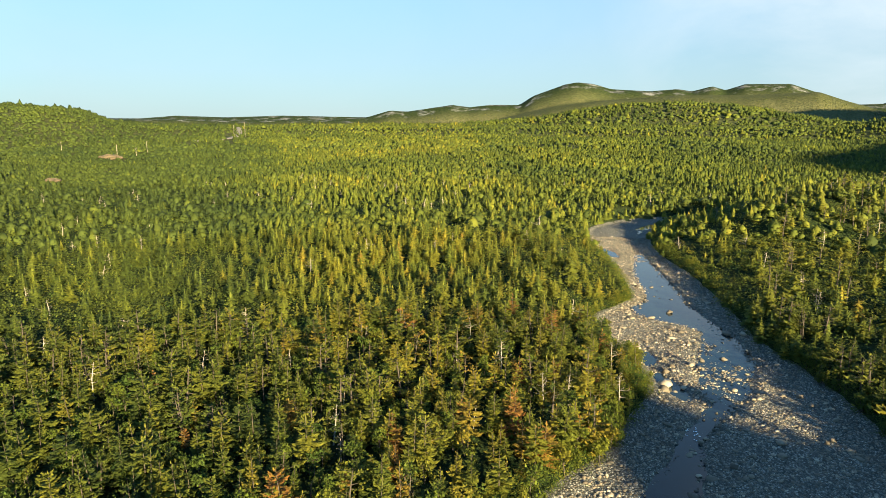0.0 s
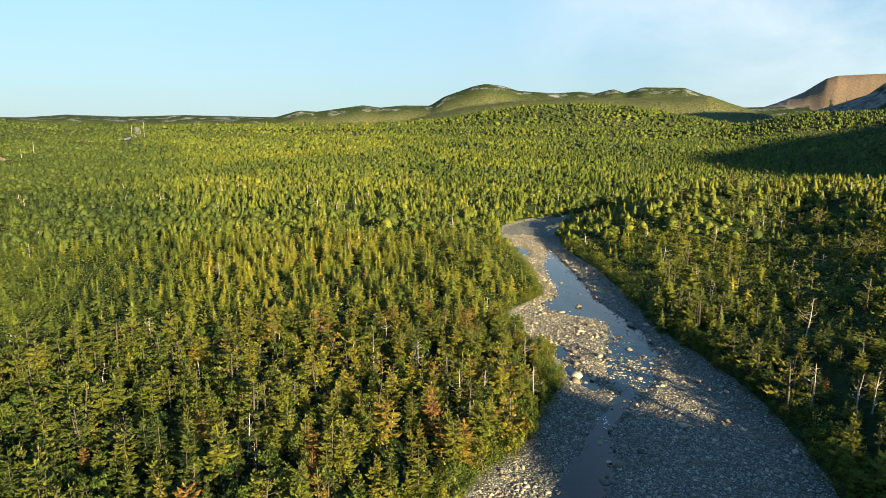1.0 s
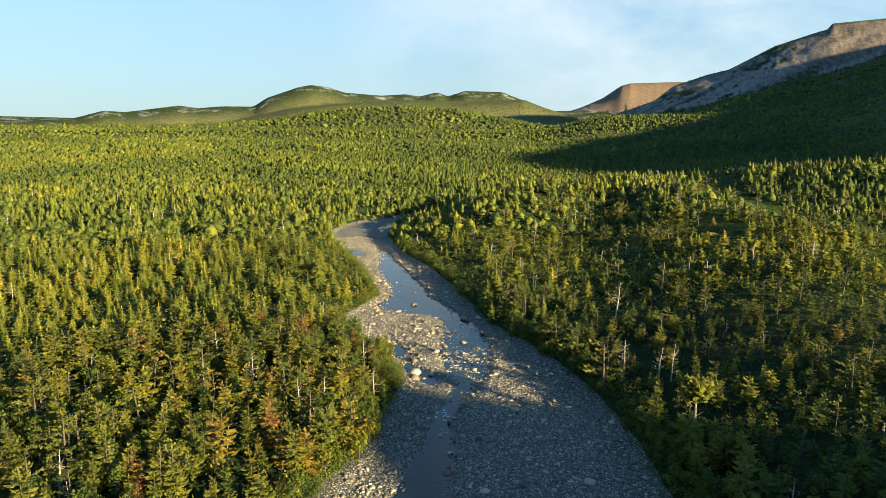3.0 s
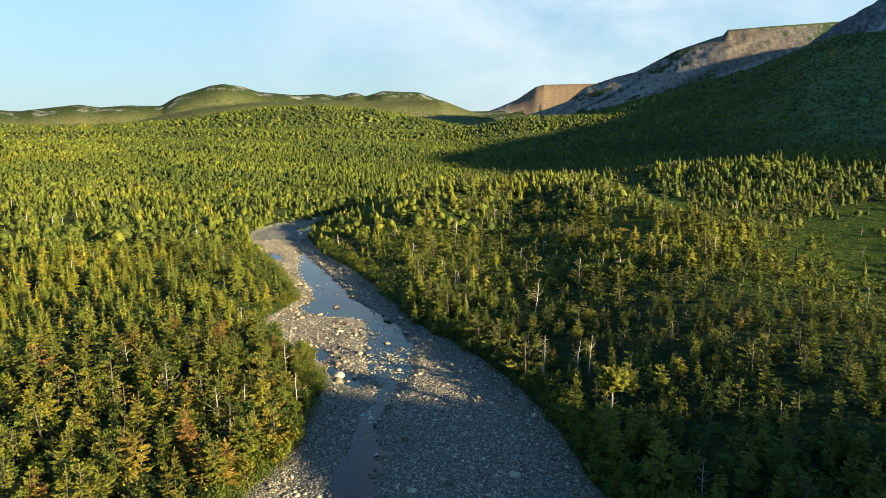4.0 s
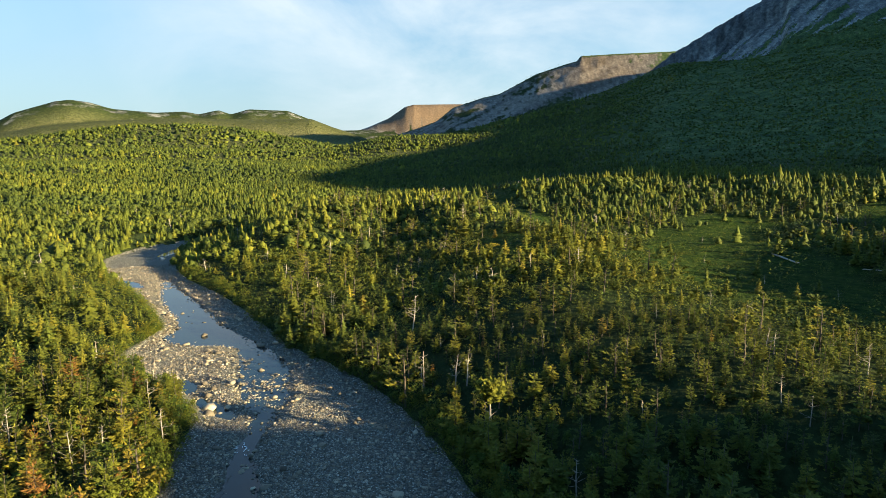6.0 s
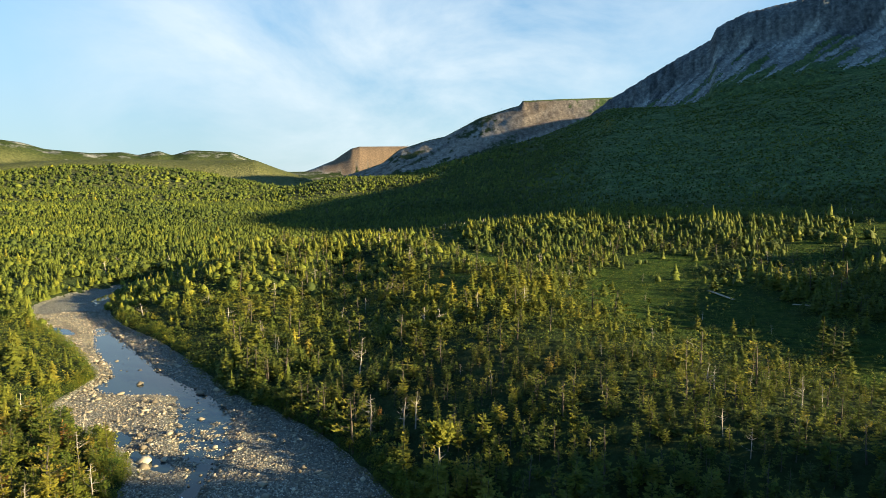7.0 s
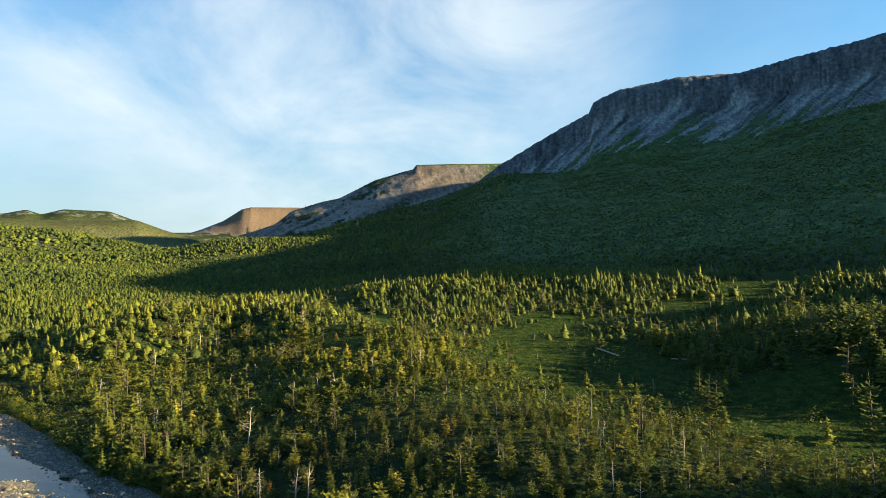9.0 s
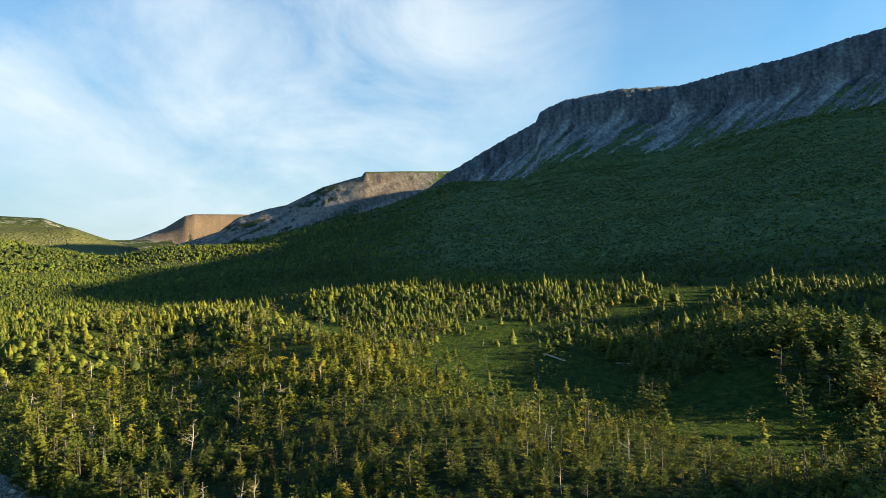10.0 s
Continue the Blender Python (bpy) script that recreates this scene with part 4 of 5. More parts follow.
# landmark trees: kind of form, x, y, height, tint, label
LANDMARKS = [
    ("pine", 67.4, 52.8, 9.0, 0.55, "tall pine with a round golden crown on a bare pale trunk"),
    ("flag", 69.5, 72.1, 9.0, 0.7, "leaning golden flagged spruce at the edge of the gravel"),
    ("flag", 32.3, 90.7, 7.5, 0.85, "broad flat-topped golden spruce above the river bank"),
    ("fir", 18.2, 76.2, 7.0, 0.9, "rust-tinged fir with wide spreading boughs"),
    ("flag", 120.2, 33.7, 7.5, 0.6, "broad wind-shorn spruce with twisted limbs"),
    ("flag", 118.5, 23.9, 7.0, 0.65, "sunlit wind-shorn spruce with flat layered boughs"),
    ("fir", 143.5, 17.5, 9.0, 0.25, "slender green fir at the meadow's edge"), ("fir", 145.3, 15.7, 8.0, 0.25, "slender green fir at the meadow's edge"),
    ("fir", 144.2, 14.1, 7.5, 0.3, "slender green fir at the meadow's edge"), ("fir", 137.5, -12.6, 12.0, 0.3, "tall dark green fir standing over the thicket"),
    ("fir", 155.5, -23.7, 12.5, 0.35, "tall dark green fir standing over the thicket"), ("fir", 154.7, -27.0, 11.0, 0.92, "tall rust-tinged fir over the thicket"),
    ("dead", 95.2, 123.9, 5.5, 0, "dead tree with a wide spread of bleached limbs"), ("dead", 97.0, 126.8, 5.0, 0, "dead tree with a wide spread of bleached limbs"),
    ("dead", 130.0, 138.4, 5.0, 0, "weathered dead tree with crooked branches"), ("dead", 139.5, 138.3, 5.0, 0, "weathered dead tree with crooked branches"),
    ("dead", 93.8, 94.9, 8.0, 0, "tall white dead snag among dark firs"), ("dead", 74.1, 72.6, 7.5, 0, "white dead snag beside the gravel"),
    ("dead", 76.6, 67.5, 6.5, 0, "branching white dead snag"), ("dead", 77.3, 65.6, 6.5, 0, "branching white dead snag"), ("dead", 60.8, 35.2, 5.5, 0, "forked dead snag in the shaded thicket"),
    ("dead", 103.2, 14.7, 5.0, 0, "sunlit dead tree with splintered limbs"), ("stub", 105.6, 28.7, 4.5, 0, "broken dead fir trunk"), ("stub", 106.0, 27.5, 4.2, 0, "broken dead fir trunk"),
    ("dead", 134.3, 47.6, 3.5, 0, "low dead shrub at the meadow's edge"), ("dead", 190.0, 70.0, 3.0, 0, "dead shrub in the open meadow"), ("dead", 172.0, 48.0, 2.4, 0, "dead shrub in the open meadow"),
    ("dead", 225.0, 84.0, 3.2, 0, "dead shrub in the open meadow"), ("dead", 163.0, 30.0, 2.6, 0, "dead grey shrub in the open meadow"),
]

# the trees nearest to the open river stand as single things
order = np.argsort(np.hypot(x - 50, y - 88))
single = np.zeros(n, bool)
for kk, most in ((0, 300), (1, 90), (2, 200), (3, 70)):
    i = order[kind[order] == kk][:most]
    single[i] = True
NAMES = ("fir_tree", "flagged_spruce", "birch_tree", "dead_tree")
LABELS = ("slender green and gold fir with drooping tiers of boughs", "wind-shorn spruce with flat boughs and a bare trunk",
          "low leafy birch with a dense green crown", "dead bleached tree with bare crooked branches")
proto = {}
TINTS = (0.15, 0.38, 0.58, 0.85)
for kk, forms in ((0, FIRS), (1, FLAGS), (2, BROADS), (3, SNAGS)):
    for f, form_ in enumerate(forms):
        if kk == 3:
            proto[kk, f] = (mesh("trunk", *form_, [DEADWOOD]), None)
        else:
            proto[kk, f] = (mesh("trunk", *form_[0], [BARK]), [mesh("crown", *form_[1], [LEAVES if kk == 2 else NEEDLES], tint=np.full(len(form_[1][0]), tn)) for tn in TINTS])
for i in np.where(single)[0]:
    kk = int(kind[i])
    trunk, crown = proto[kk, int(form[i])]
    s, w = float(tall[i]), float(g.uniform(0.9, 1.15))
    m = Matrix.Translation((x[i], y[i], z[i] - 0.05)) @ pose(0, 0, 0, g.normal(0, 2.5), g.normal(0, 2.5), math.degrees(turn[i])) @ Matrix.Diagonal((s * w, s * w, s, 1))
    if kk == 3:
        o = new("dead_tree", trunk)
        o.matrix_world = m
    else:
        o = new(NAMES[kk])
        o.empty_display_size = 0.3
        o.matrix_world = m
        for nm, me in (("trunk", trunk), ("crown", crown[int(np.digitize(tint[i], (0.27, 0.48, 0.72)))])):
            new(nm, me).parent = o
    tagged(o, LABELS[kk], "tree", group="trees along the river")
for what, lx, ly, s, tn, lab in LANDMARKS:
    lz = float(land(np.array([lx]), np.array([ly]))[0][0]) - 0.05
    m = Matrix.Translation((lx, ly, lz)) @ pose(0, 0, 0, g.normal(0, 3), g.normal(0, 3), g.uniform(0, 360)) @ Matrix.Diagonal((s, s, s, 1))
    if what in ("dead", "stub"):
        o = new("dead_tree", proto[3, int(lx) % 5][0])
    else:
        o = new({"pine": "pine_tree", "flag": "flagged_spruce", "fir": "fir_tree"}[what])
        o.empty_display_size = 0.3
        if what == "pine":
            (tv, tf), (cv, cf) = broadleaf(77, 520, 0.62, 0.26)
            bare = Builder()
            bare.limb((0, 0, -0.03), (0.01, 0, 0.5), 0.022, 0.015, 6)
            bare.limb((0.01, 0, 0.5), (0, 0, 0.8), 0.015, 0.006, 5)
            for q in range(9):
                a_ = q * 2.4
                bare.limb((0, 0, 0.3 + 0.05 * q), (math.cos(a_) * 0.12, math.sin(a_) * 0.12, 0.36 + 0.05 * q), 0.006, 0.002, 3)
            pair = (mesh("trunk", *bare.done(), [DEADWOOD]), mesh("crown", cv, cf, [NEEDLES], tint=np.full(len(cv), 0.6)))
        else:
            (tv, tf), (cv, cf) = (FLAGS if what == "flag" else FIRS)[int(lx) % 4]
            pair = (mesh("trunk", tv, tf, [BARK]), mesh("crown", cv, cf, [NEEDLES], tint=np.full(len(cv), tn)))
        for nm, me in zip(("trunk", "crown"), pair):
            new(nm, me).parent = o
    o.matrix_world = m
    tagged(o, lab, "tree", group="standing landmark trees")
rest = ~single
for _, lx, ly, *_ in LANDMARKS:
    rest &= np.hypot(x - lx, y - ly) > 1.6
P_ = np.stack([x, y, z - 0.05], 1)
for kk, forms, mats, nm, lab in ((0, FIRS, [BARK, NEEDLES], "fir_wood", "dense woods of green and gold firs"), (1, FLAGS, [BARK, NEEDLES], "spruce_wood", "wind-shorn spruces among the firs"),
                                 (2, BROADS, [BARK, LEAVES], "birch_wood", "leafy birch and alder thickets between the firs"), (3, SNAGS, [DEADWOOD], "dead_wood", "bleached dead trees scattered in the woods")):
    i = np.where(rest & (kind == kk))[0]
    if not len(i):
        continue
    fs = [(f[0], f[1]) if kk == 3 else joined(f) for f in forms]
    V, F, S, T = scatter(fs, form[i], P_[i], tall[i], turn[i], 0.05, tint[i])
    tagged(new(nm, mesh(nm, V, F, mats, S, tint=T, mixed=np.full(len(T), 0.3))), lab, "woods", kind="stuff")

# ---- low bushes under and between the trees ----
x, y, z, off, g = tree_spots(56, 190, 3.1, 43)
n = len(x)
V, F, S, T = scatter([plain_bush(k, 12, 0.6) for k in range(5)], g.integers(0, 5, n), np.stack([x, y, z - 0.1], 1), g.uniform(0.9, 1.9, n), g.uniform(0, 6.28, n), 0.05, g.uniform(0, 0.9, n))
tagged(new("undergrowth", mesh("undergrowth", V, F, [BARK, LEAVES], S, tint=T, mixed=np.full(len(T), 0.3))), "dark green undergrowth between the trees", "bushes", kind="stuff")

# ---- alder bushes along the banks ----
g = np.random.default_rng(49)
n = 1500
i, sd = g.integers(70, 330, n), g.choice([-1, 1], n)
out_ = g.uniform(0.0, 5.0, n)
u = sd * (1 + out_ / WIDE[i])
x, y = MID[i, 0] + u * HALF[i, 0], MID[i, 1] + u * HALF[i, 1]
z, _ = land(x, y)
V, F, S, T = scatter([plain_bush(90 + k, 42, 0.55) for k in range(5)], g.integers(0, 5, n), np.stack([x, y, z - 0.15], 1), 0.9 + 0.45 * out_ * g.uniform(0.5, 1.2, n), g.uniform(0, 6.28, n), 0.05, g.uniform(0, 0.9, n))
tagged(new("bank_bushes", mesh("bank_bushes", V, F, [BARK, LEAVES], S, tint=T, mixed=np.full(len(T), 0.3))), "leafy alder bushes lining the river banks", "bushes", kind="stuff")

# ---- middle and far woods ----
def tiered_fir(seed, tiers, sides, spread, sprigs=0):
    """A fir seen from far off: closed ragged tiers, each wider at its skirt, and a few loose boughs."""
    r = random.Random(seed)
    V, F = [], []
    for k in range(tiers):
        low, high = 0.06 + 0.8 * k / tiers, 0.06 + 0.8 * (k + 1) / tiers + 0.12
        wide, tight = spread * (1.02 - low) ** 0.85, 0.35 * spread * (1.02 - high) if k < tiers - 1 else 0.0
        n, start = len(V), r.uniform(0, 6.28)
        lean = (r.uniform(-0.03, 0.03), r.uniform(-0.03, 0.03))
        for j in range(sides):
            w, d = start + 6.28 * j / sides, wide * r.uniform(0.65, 1.3)
            V.append((math.cos(w) * d, math.sin(w) * d, low + r.uniform(-0.06, 0.06)))
        V.append((lean[0], lean[1], min(high + 0.1, 1.03) if k < tiers - 1 else 1.03))
        F += [(n + j, n + (j + 1) % sides, n + sides) for j in range(sides)]
    c = Builder()
    for k in range(sprigs):
        h, w = r.uniform(0.2, 0.85), r.uniform(0, 6.28)
        l = spread * (1.05 - h) * r.uniform(0.9, 1.5)
        l *= 1.25
        c.sprig((0, 0, h + 0.05), (math.cos(w) * l, math.sin(w) * l, h + r.uniform(-0.04, 0.05)), l * 0.26, 0.0)
    v, f = np.array(V), np.array(F)
    if sprigs:
        cv, cf = c.done()
        v, f = np.concatenate([v, cv]), np.concatenate([f, cf + len(v)])
    return v, f, np.ones(len(f), int)


def dome_crown(seed, sides, rings, wide, sprigs=0):
    """A leafy crown seen from far off: an uneven closed dome with a few loose sprigs."""
    r = random.Random(seed)
    V, F = [], []
    for k in range(rings):
        h = (0.12, 0.55, 0.82)[k] if rings == 3 else (0.15, 0.62)[k]
        d0 = wide * ((0.75, 1.0, 0.66)[k] if rings == 3 else (0.85, 0.9)[k])
        for j in range(sides):
            w, d = 6.28 * (j + 0.5 * (k % 2) + r.uniform(-0.2, 0.2)) / sides, d0 * r.uniform(0.65, 1.3)
            V.append((math.cos(w) * d, math.sin(w) * d, h + r.uniform(-0.1, 0.1)))
    V.append((r.uniform(-0.1, 0.1) * wide, r.uniform(-0.1, 0.1) * wide, 0.98))
    for k in range(rings - 1):
        for j in range(sides):
            a, d = k * sides + j, k * sides + (j + 1) % sides
            F += [(a, d, a + sides), (d, d + sides, a + sides)]
    n = (rings - 1) * sides
    F += [(n + j, n + (j + 1) % sides, len(V) - 1) for j in range(sides)]
    c = Builder()
    for k in range(sprigs):
        w, h = r.uniform(0, 6.28), r.uniform(0.3, 0.95)
        d = wide * math.sqrt(max(0.1, 1 - (1.6 * h - 0.75) ** 2)) * 0.85
        p = (math.cos(w) * d, math.sin(w) * d, h)
        k_ = r.uniform(1.2, 2.0)
        c.sprig(p, (p[0] * k_, p[1] * k_, h + r.uniform(-0.06, 0.16)), 0.10, 0.0)
    v, f = np.array(V), np.array(F)
    if sprigs:
        cv, cf = c.done()
        v, f = np.concatenate([v, cv]), np.concatenate([f, cf + len(v)])
    return v, f, np.ones(len(f), int)


ROUNDS = [round_crown(101), round_crown(102, 50, 0.5), round_crown(103, 46, 0.4), round_crown(104, 50, 0.46)]
# nearest and farthest, spacing, heights, firs, round crowns, name, label, seed
for r0, r1, gap, sizes, firs, domes, nm, lab, seed in (
        (128, 235, 2.7, (2.6, 6.2), MEDIUM, ROUNDS + [plain_bush(87 + k, 44, 0.40 + 0.05 * k) for k in range(4)], "valley_wood", "dense green and gold fir and birch woods", 48),
        (235, 460, 3.7, (2.8, 6.0), [tiered_fir(51 + k, 4, 5, 0.17 + 0.02 * k, 14) for k in range(5)], [dome_crown(56 + k, 4, 2, 0.30 + 0.03 * k, 16) for k in range(4)] + [plain_bush(106, 24, 0.4), plain_bush(107, 24, 0.46)], "middle_wood", "mixed fir and birch woods across the valley", 44),
        (460, 740, 3.9, (2.8, 5.2), [tiered_fir(61 + k, 3, 4, 0.22 + 0.03 * k, 3) for k in range(4)], [dome_crown(65 + k, 4, 2, 0.36 + 0.04 * k, 4) for k in range(3)], "far_wood", "distant fir woods on the rising valley side", 45),
        (740, 1180, 5.3, (3.2, 5.8), [tiered_fir(70 + k, 2, 5, 0.32 + 0.04 * k) for k in range(3)], [dome_crown(75 + k, 4, 2, 0.5 + 0.06 * k) for k in range(2)], "far_slope_wood", "distant fir woods covering the valley bench", 50),
        (1180, 1750, 8.8, (5.0, 8.6), [tiered_fir(81, 2, 4, 0.42), tiered_fir(82, 2, 4, 0.36)], [dome_crown(83, 4, 2, 0.6)], "distant_wood", "distant fir woods on the hill crests", 46),
        (1750, 3100, 15.0, (8, 12.0), [plain_fir(73, 1, 3)], [plain_bush(74, 4)], "hill_wood", "faint scrub and woods on far hills", 47)):
    x, y, z, off, g = tree_spots(r0, r1, gap, seed)
    n = len(x)
    az_ = np.degrees(np.arctan2(x, y))
    glade = np.exp(-((x - 6) / 26) ** 2 - ((y - 262) / 34) ** 2)
    west = 1 - smooth(-17, -2, az_)
    rim = np.exp(-((0.94 * x + 0.342 * y - 374) / 32) ** 2) * (x > 150)
    knoll = np.exp(-(crest_line(x, y)[0] / 50) ** 2) if r0 < 400 else np.zeros(n)
    tint = g.normal(0.48 if r0 < 200 else 0.40 if r0 < 400 else 0.34, 0.13 if r0 < 200 else 0.09, n) + 0.16 * fbm(x, y, 90, 2) + np.where(g.random(n) < 0.03, 0.3, 0)
    tint = np.clip(tint + 0.14 * glade - 0.38 * west + 0.10 * rim + 0.06 * knoll - 0.12 * (x > 62 + 0.1 * y) * (1 - knoll), 0.02, 0.9)
    leafy = g.random(n) < np.clip(0.46 + 0.6 * fbm(x, y, 55, 3) + 0.3 * glade + 0.3 * west + 0.3 * knoll * (1 - copse(x, y)), 0.1, 0.85)
    tall = (sizes[0] + (sizes[1] - sizes[0]) * g.random(n) ** 1.5) * (1 + 0.55 * copse(x, y)) * low_ridge(x, y) * np.where(g.random(n) < 0.06, 1.35, 1.0)
    tall = np.where(leafy, tall * 0.72, tall) * (1 + 0.35 * rim) * (1 + 0.35 * fbm(x, y, 24, 2)) * (1 - 0.45 * heath(x, y))
    which = np.where(leafy, len(firs) + g.integers(0, len(domes), n), g.integers(0, len(firs), n))
    if r0 < 200:  # flat-topped crowns keep to the knoll
        which = np.where(leafy & (g.random(n) > knoll), len(firs) + g.integers(len(ROUNDS), len(domes), n), which)
        tall = np.where((off < 14) & (y > 150), tall * 0.6, tall)
        tint = np.clip(tint - 0.2 * copse(x, y) - 0.12 * (which >= len(firs)) * (which < len(firs) + len(ROUNDS)), 0.02, 0.9)
    else:
        tint = np.clip(tint - 0.12 * leafy, 0.02, 0.9)
    wide = tall * (1.15 if r0 < 200 else 1.45)
    V, F, S, T = scatter(firs + domes, which, np.stack([x, y, z - 0.2], 1), np.stack([wide, wide, tall], 1), g.uniform(0, 6.28, n), 0.03, tint)
    tagged(new(nm, mesh(nm, V, F, [BARK, NEEDLES], S, tint=T, mixed=np.full(len(T), 0.3))), lab, "woods", kind="stuff")

# ---- leafy scrub that closes the gaps between the trees ----
for r0, r1, gap, tall, nm, lab, seed in ((128, 300, 3.0, (1.2, 2.8), "wood_scrub", "low birch scrub between the firs", 54), (300, 500, 5.0, (1.6, 3.2), "far_scrub", "low scrub between the distant firs", 55)):
    x, y, z, off, g = tree_spots(r0, r1, gap, seed)
    n = len(x)
    h = g.uniform(*tall, n)
    V, F, S, T = scatter([plain_bush(160 + k, 9 if r0 < 200 else 6, 0.5) for k in range(4)], g.integers(0, 4, n), np.stack([x, y, z - 0.2], 1), np.stack([h * 1.3, h * 1.3, h], 1), g.uniform(0, 6.28, n), 0.05, g.uniform(0.05, 0.7, n))
    tagged(new(nm, mesh(nm, V, F, [BARK, LEAVES], S, tint=T, mixed=np.full(len(T), 0.3))), lab, "bushes", kind="stuff")

# ---- dwarf shrubs and pale boulders on the open mountain slope ----
g = np.random.default_rng(57)
n = 60000
r_, a_ = np.sqrt(g.uniform(430 ** 2, 1420 ** 2, n)), np.radians(g.uniform(46, 103, n))
x, y = r_ * np.sin(a_), r_ * np.cos(a_)
z, rock_ = land(x, y)
ok = (heath(x, y) > 0.3) & (rock_ < 0.4) & (fbm(x, y, 70, 4, 0.6) + 0.5 > g.random(n))
x, y, z = x[ok], y[ok], z[ok]
n = len(x)
h = (0.6 + 1.5 * g.random(n) ** 3) * np.interp(np.hypot(x, y), [430, 1400], [0.9, 1.6])
V, F, S, T = scatter([dome_crown(170 + k, 3, 2, 0.6 + 0.1 * k) for k in range(3)], g.integers(0, 3, n), np.stack([x, y, z - 0.2], 1), np.stack([h * 1.3, h * 1.3, h], 1), g.uniform(0, 6.28, n), 0.05, g.uniform(0.0, 0.5, n))
tagged(new("slope_shrubs", mesh("slope_shrubs", V, F, [BARK, LEAVES], S, tint=T, mixed=np.full(len(T), 0.3))), "dark dwarf shrubs dotted over the mountain slope", "shrubs", kind="stuff")
keep = (g.random(n) < 0.025) & (fbm(x, y, 110, 3) > 0.0)
i = np.where(keep)[0]
V, F, S, T = scatter(COBBLE, g.integers(0, 4, len(i)), np.stack([x[i] + 3, y[i] + 3, z[i] + 0.4], 1), g.uniform(1.2, 3.0, len(i)), g.uniform(0, 6.28, len(i)))
tagged(new("slope_boulders", mesh("slope_boulders", V, F, [STONE])), "pale boulders scattered over the mountain slope", "boulders", kind="stuff")


# ---- bleached snags and flat-topped spruces standing among the valley woods ----
x, y, z, off, g = tree_spots(128, 480, 34.0, 52)
n = len(x)
V, F, S, T = scatter([(f[0], f[1]) for f in SNAGS], g.integers(0, 5, n), np.stack([x, y, z - 0.1], 1), np.stack([g.uniform(3.5, 6.5, n)] * 3, 1) * [1.7, 1.7, 1.0], g.uniform(0, 6.28, n), 0.1)
tagged(new("bleached_snags", mesh("bleached_snags", V, F, [DEADWOOD], S)), "bleached dead trees standing among the valley woods", "dead trees", kind="stuff")
x, y, z, off, g = tree_spots(96, 330, 13.0, 53, 34.0, 96.0)
n = len(x)
V, F, S, T = scatter([joined(f) for f in FLAGS], g.integers(0, 4, n), np.stack([x, y, z - 0.1], 1), np.stack([g.uniform(4.6, 8.0, n) * low_ridge(x, y)] * 3, 1) * [1.2, 1.2, 1.0], g.uniform(0, 6.28, n), 0.06, g.uniform(0.35, 0.72, n))
tagged(new("flat_topped_spruces", mesh("flat_topped_spruces", V, F, [BARK, NEEDLES], S, tint=T, mixed=np.full(len(T), 0.3))), "flat-topped golden spruces rising over the valley woods", "trees", kind="stuff")

# ================= meadow: boardwalk, scrub =================
def boardwalk(points, width=1.1):
    """Weathered planks laid across two runners through the heath."""
    o = new("boardwalk")
    pts = np.array(points, float)
    o.matrix_world = Matrix.Translation((*pts[0], float(land(pts[:1, 0], pts[:1, 1])[0][0]) + 0.12))
    step = 0.34
    bm = bmesh.new()
    bmesh.ops.create_cube(bm, size=1.0)
    bmesh.ops.scale(bm, vec=(0.28, width, 0.06), verts=bm.verts)
    plank = bpy.data.meshes.new("plank")
    bm.to_mesh(plank)
    bm.free()
    plank.materials.append(PLANK)
    base = o.matrix_world.inverted()
    for a, b in zip(pts[:-1], pts[1:]):
        d = b - a
        n = int(np.linalg.norm(d) / step)
        turn = math.atan2(d[1], d[0])
        for k in range(n):
            p = a + d * (k + 0.5) / n
            h = float(land(p[:1], p[1:])[0][0])
            q = new("plank", plank)
            q.parent = o
            q.matrix_local = base @ Matrix.Translation((p[0], p[1], h + 0.3 + random.uniform(-0.01, 0.01))) @ Matrix.Rotation(turn + random.uniform(-0.03, 0.03), 4, "Z")
        for side in (-0.35, 0.35):
            run = Builder()
            off_ = np.array([-d[1], d[0]]) / np.linalg.norm(d) * side
            ha, hb = (float(land(np.array([v[0]]), np.array([v[1]]))[0][0]) + 0.2 for v in (a, b))
            run.limb((*(a + off_), ha), (*(b + off_), hb), 0.09, 0.09, 4)
            q = new("runner", mesh("runner", *run.done(), [PLANK]))
            q.parent = o
            q.matrix_local = base
    return o


tagged(boardwalk([(215.5, 58.5), (211.5, 54.0), (206.5, 48.8)]), "weathered plank boardwalk across the boggy meadow", "boardwalk")
tagged(boardwalk([(204.5, 32.5), (203.1, 27.9)], 0.8), "short weathered plank boardwalk half hidden in heath", "boardwalk")

g = np.random.default_rng(61)
n = 30000
x, y = g.uniform(110, 420, n), g.uniform(-60, 160, n)
ok = (meadow(x, y) > 0.5) & (np.degrees(np.arctan2(x, y)) < 106)
x, y = x[ok], y[ok]
z, _ = land(x, y)
n = len(x)
V, F, S, T = scatter([plain_bush(95 + k, 9, 0.7) for k in range(4)], g.integers(0, 4, n), np.stack([x, y, z - 0.05], 1), 0.4 + 1.1 * g.random(n) ** 4, g.uniform(0, 6.28, n), 0.03, g.uniform(0, 1, n))
tagged(new("heath_scrub", mesh("heath_scrub", V, F, [BARK, LEAVES], S, tint=T, mixed=np.full(len(T), 0.3))), "low green heath and sedge tufts in the meadow", "heath", kind="stuff")

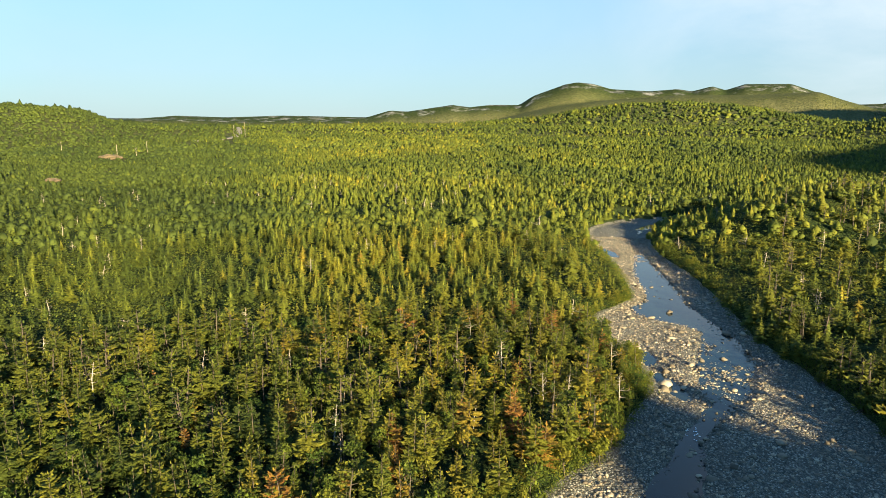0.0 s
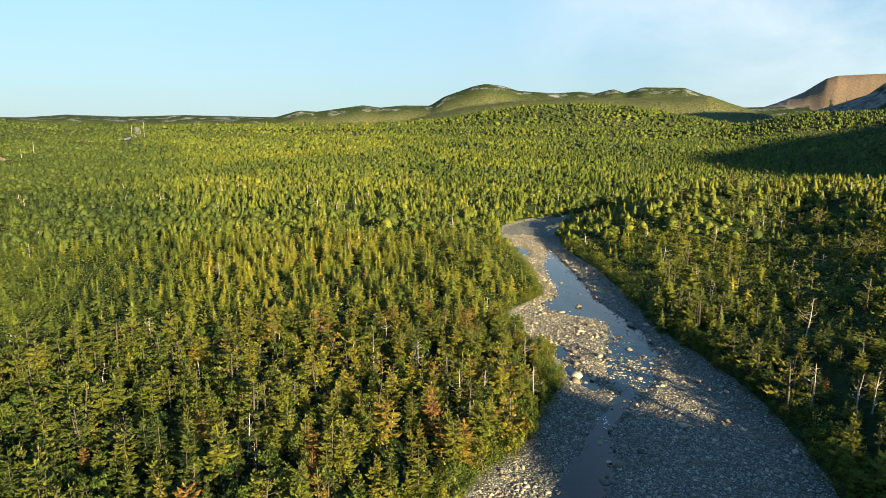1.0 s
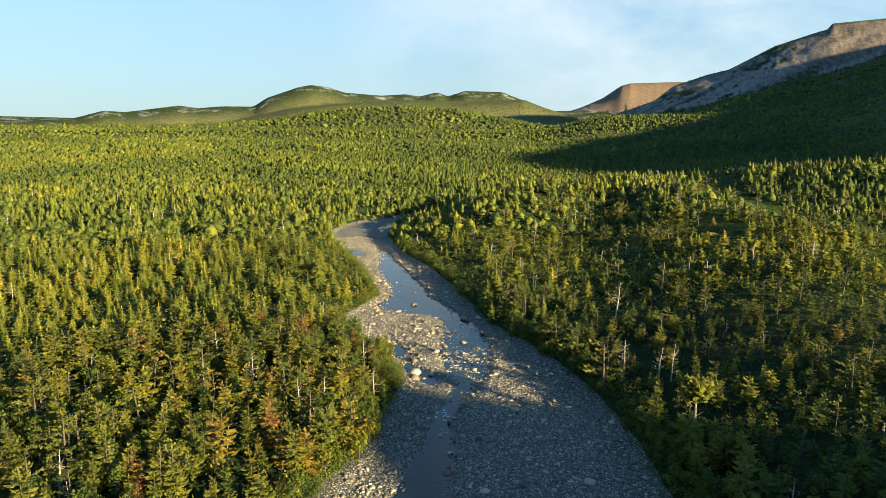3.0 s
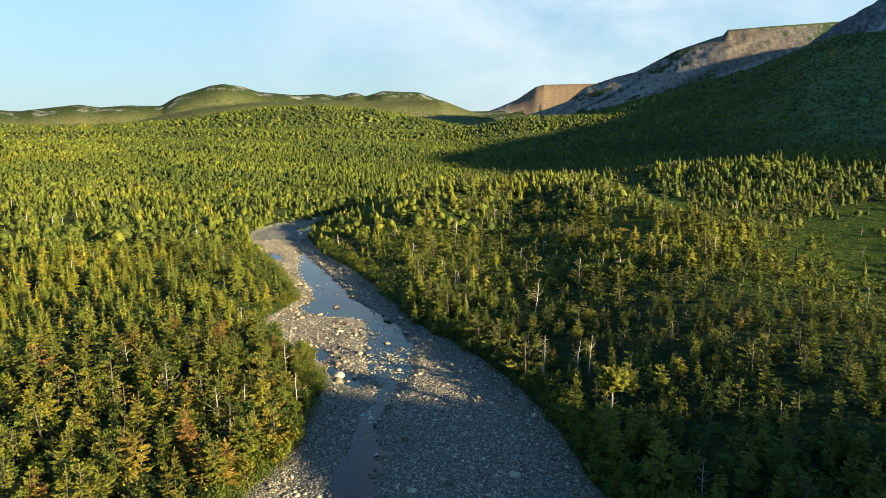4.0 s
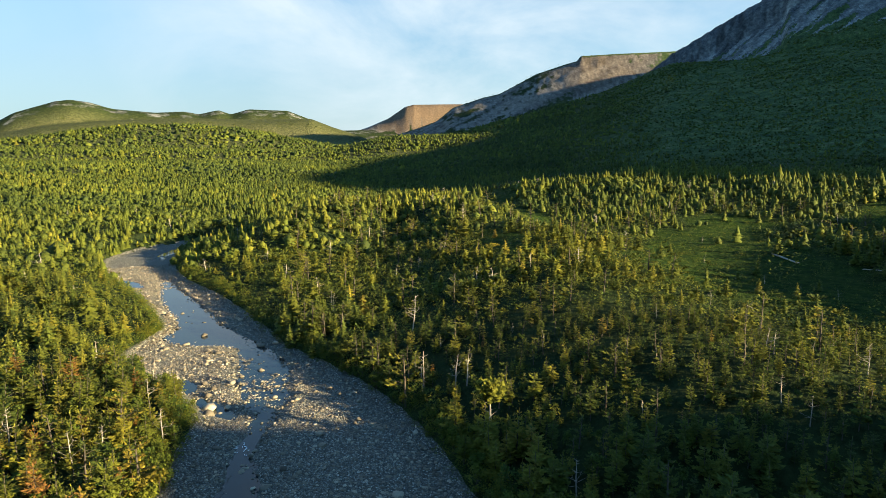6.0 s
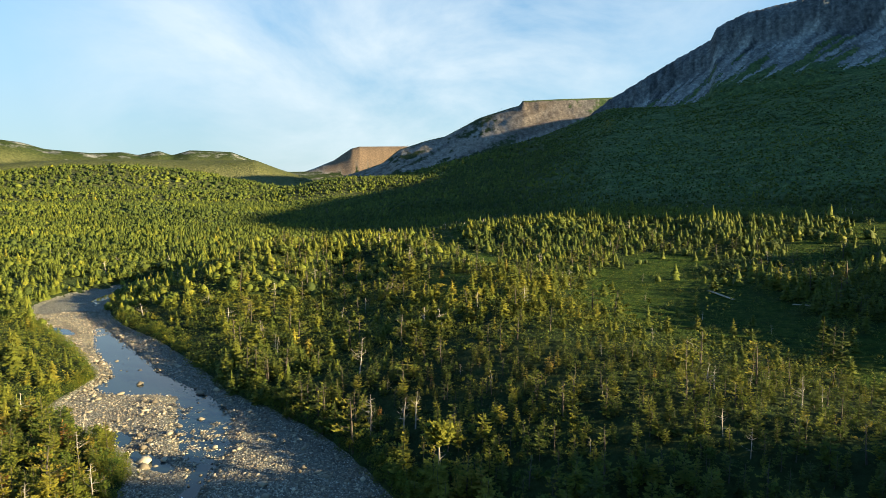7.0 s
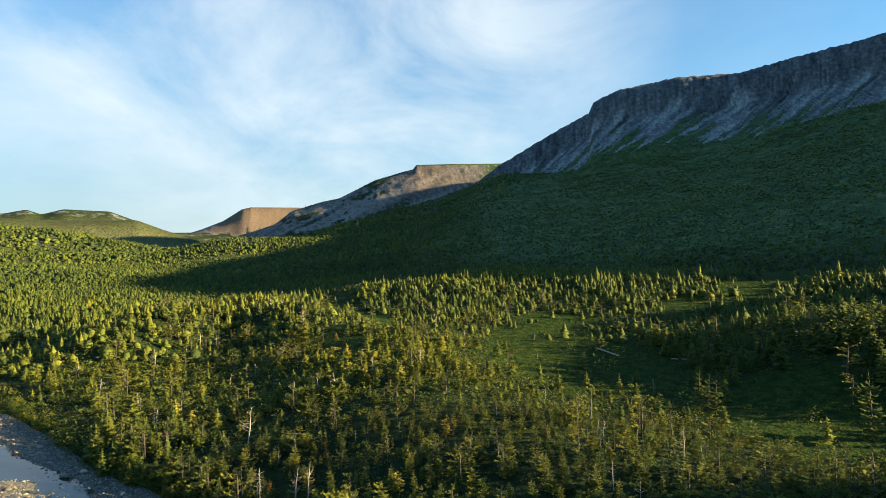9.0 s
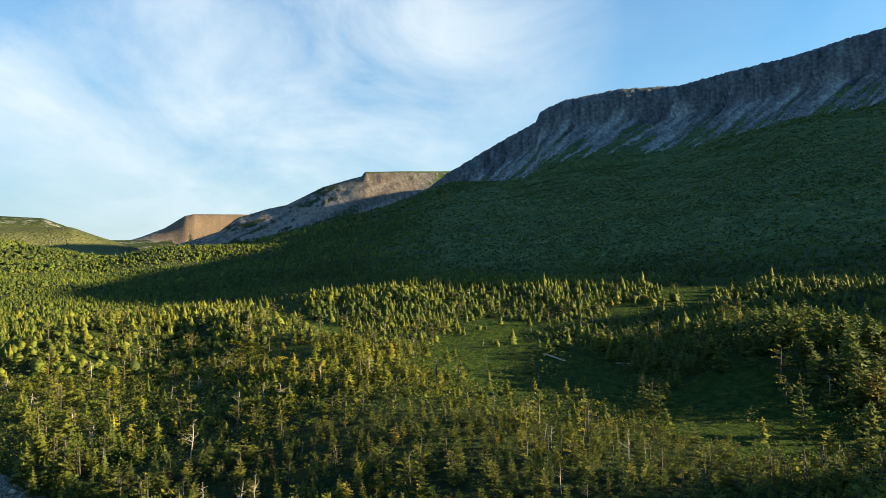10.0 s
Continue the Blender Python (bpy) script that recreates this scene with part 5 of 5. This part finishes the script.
# ================= far road, poles and bare bank =================
road_pts = np.array([(-232.0, 900.0), (-205.0, 930.0), (-195.0, 955.0), (-194.0, 990.0), (-196.0, 1030.0), (-205.0, 1080.0)])
k = np.linspace(0, len(road_pts) - 1, 60)
cx, cy = (np.interp(k, range(len(road_pts)), road_pts[:, j]) for j in (0, 1))
d = np.gradient(np.stack([cx, cy], 1), axis=0)
d /= np.linalg.norm(d, axis=1)[:, None]
rows_ = []
for side in (-4.5, -3.5, 0, 3.5, 4.5):
    px, py = cx + d[:, 1] * side, cy - d[:, 0] * side
    rows_.append(np.stack([px, py, land(cx, cy)[0] + 1.3 - (1.2 if abs(side) > 4 else 0)], 1))
road = new("road", mesh("road", np.stack(rows_, 1).reshape(-1, 3), grid_quads(60, 5)[:, ::-1], [ROADS]))
tagged(road, "grey asphalt road climbing between wooded slopes", "road", kind="structure")


def utility_pole(px, py, tall):
    o = new("utility_pole")
    o.matrix_world = Matrix.Translation((px, py, float(land(np.array([px]), np.array([py]))[0][0]) - 0.3))
    p = Builder()
    p.limb((0, 0, 0), (0, 0, tall), 0.24, 0.17, 8)
    new("post", mesh("post", *p.done(), [DEADWOOD])).parent = o
    p = Builder()
    p.limb((-1.3, 0, tall - 0.7), (1.3, 0, tall - 0.7), 0.12, 0.12, 4)
    new("crossarm", mesh("crossarm", *p.done(), [BARK])).parent = o
    for side in (-1.1, 0.0, 1.1):
        p = Builder()
        p.limb((side, 0, tall - 0.6), (side, 0, tall - 0.25), 0.07, 0.04, 6)
        new("insulator", mesh("insulator", *p.done(), [STONE])).parent = o
    return tagged(o, "pale wooden utility pole beside the road", "utility pole", group="poles along the road")


for px, py, tall in ((-183.0, 925.0, 21.0), (-180.0, 990.0, 21.0), (-314.3, 712.1, 12.0), (-253.0, 692.6, 12.0), (-241.0, 746.3, 12.0), (-229.8, 678.6, 10.0)):
    utility_pole(px, py, tall)

# bare sandy banks cut into the slope
for px, py, wide_, high_ in ((-246.0, 655.0, 11.0, 3.2), (-206.0, 448.0, 5.0, 2.2)):
    bm = bmesh.new()
    bmesh.ops.create_icosphere(bm, subdivisions=4, radius=1.0)
    for v in bm.verts:
        k_ = 1 + 0.25 * noise.noise(v.co * 2.3) + 0.1 * noise.noise(v.co * 6)
        v.co = Vector((v.co.x * wide_, v.co.y * 6, v.co.z * high_)) * k_
    me = bpy.data.meshes.new("sand_bank")
    bm.to_mesh(me)
    bm.free()
    me.materials.append(EARTH)
    o = new("sand_bank", me)
    o.matrix_world = Matrix.Translation((px, py, float(land(np.array([px]), np.array([py]))[0][0]) + 1.5))
    tagged(o, "bare sandy bank exposed among the trees", "bank")

# white water where the channel drops
g = np.random.default_rng(71)
c = Builder()
for q in range(70):
    px, py = 44.5 + g.normal(0, 1.0), 82.5 + g.normal(0, 2.0)
    w = g.uniform(0, 6.28)
    c.sprig((px, py, 0.07), (px + math.cos(w) * 0.5, py + math.sin(w) * 0.5, 0.08), 0.09, -0.05)
tagged(new("white_water", mesh("white_water", *c.done(), [FOAM])), "small patches of white water over stones", "rapids", kind="stuff")
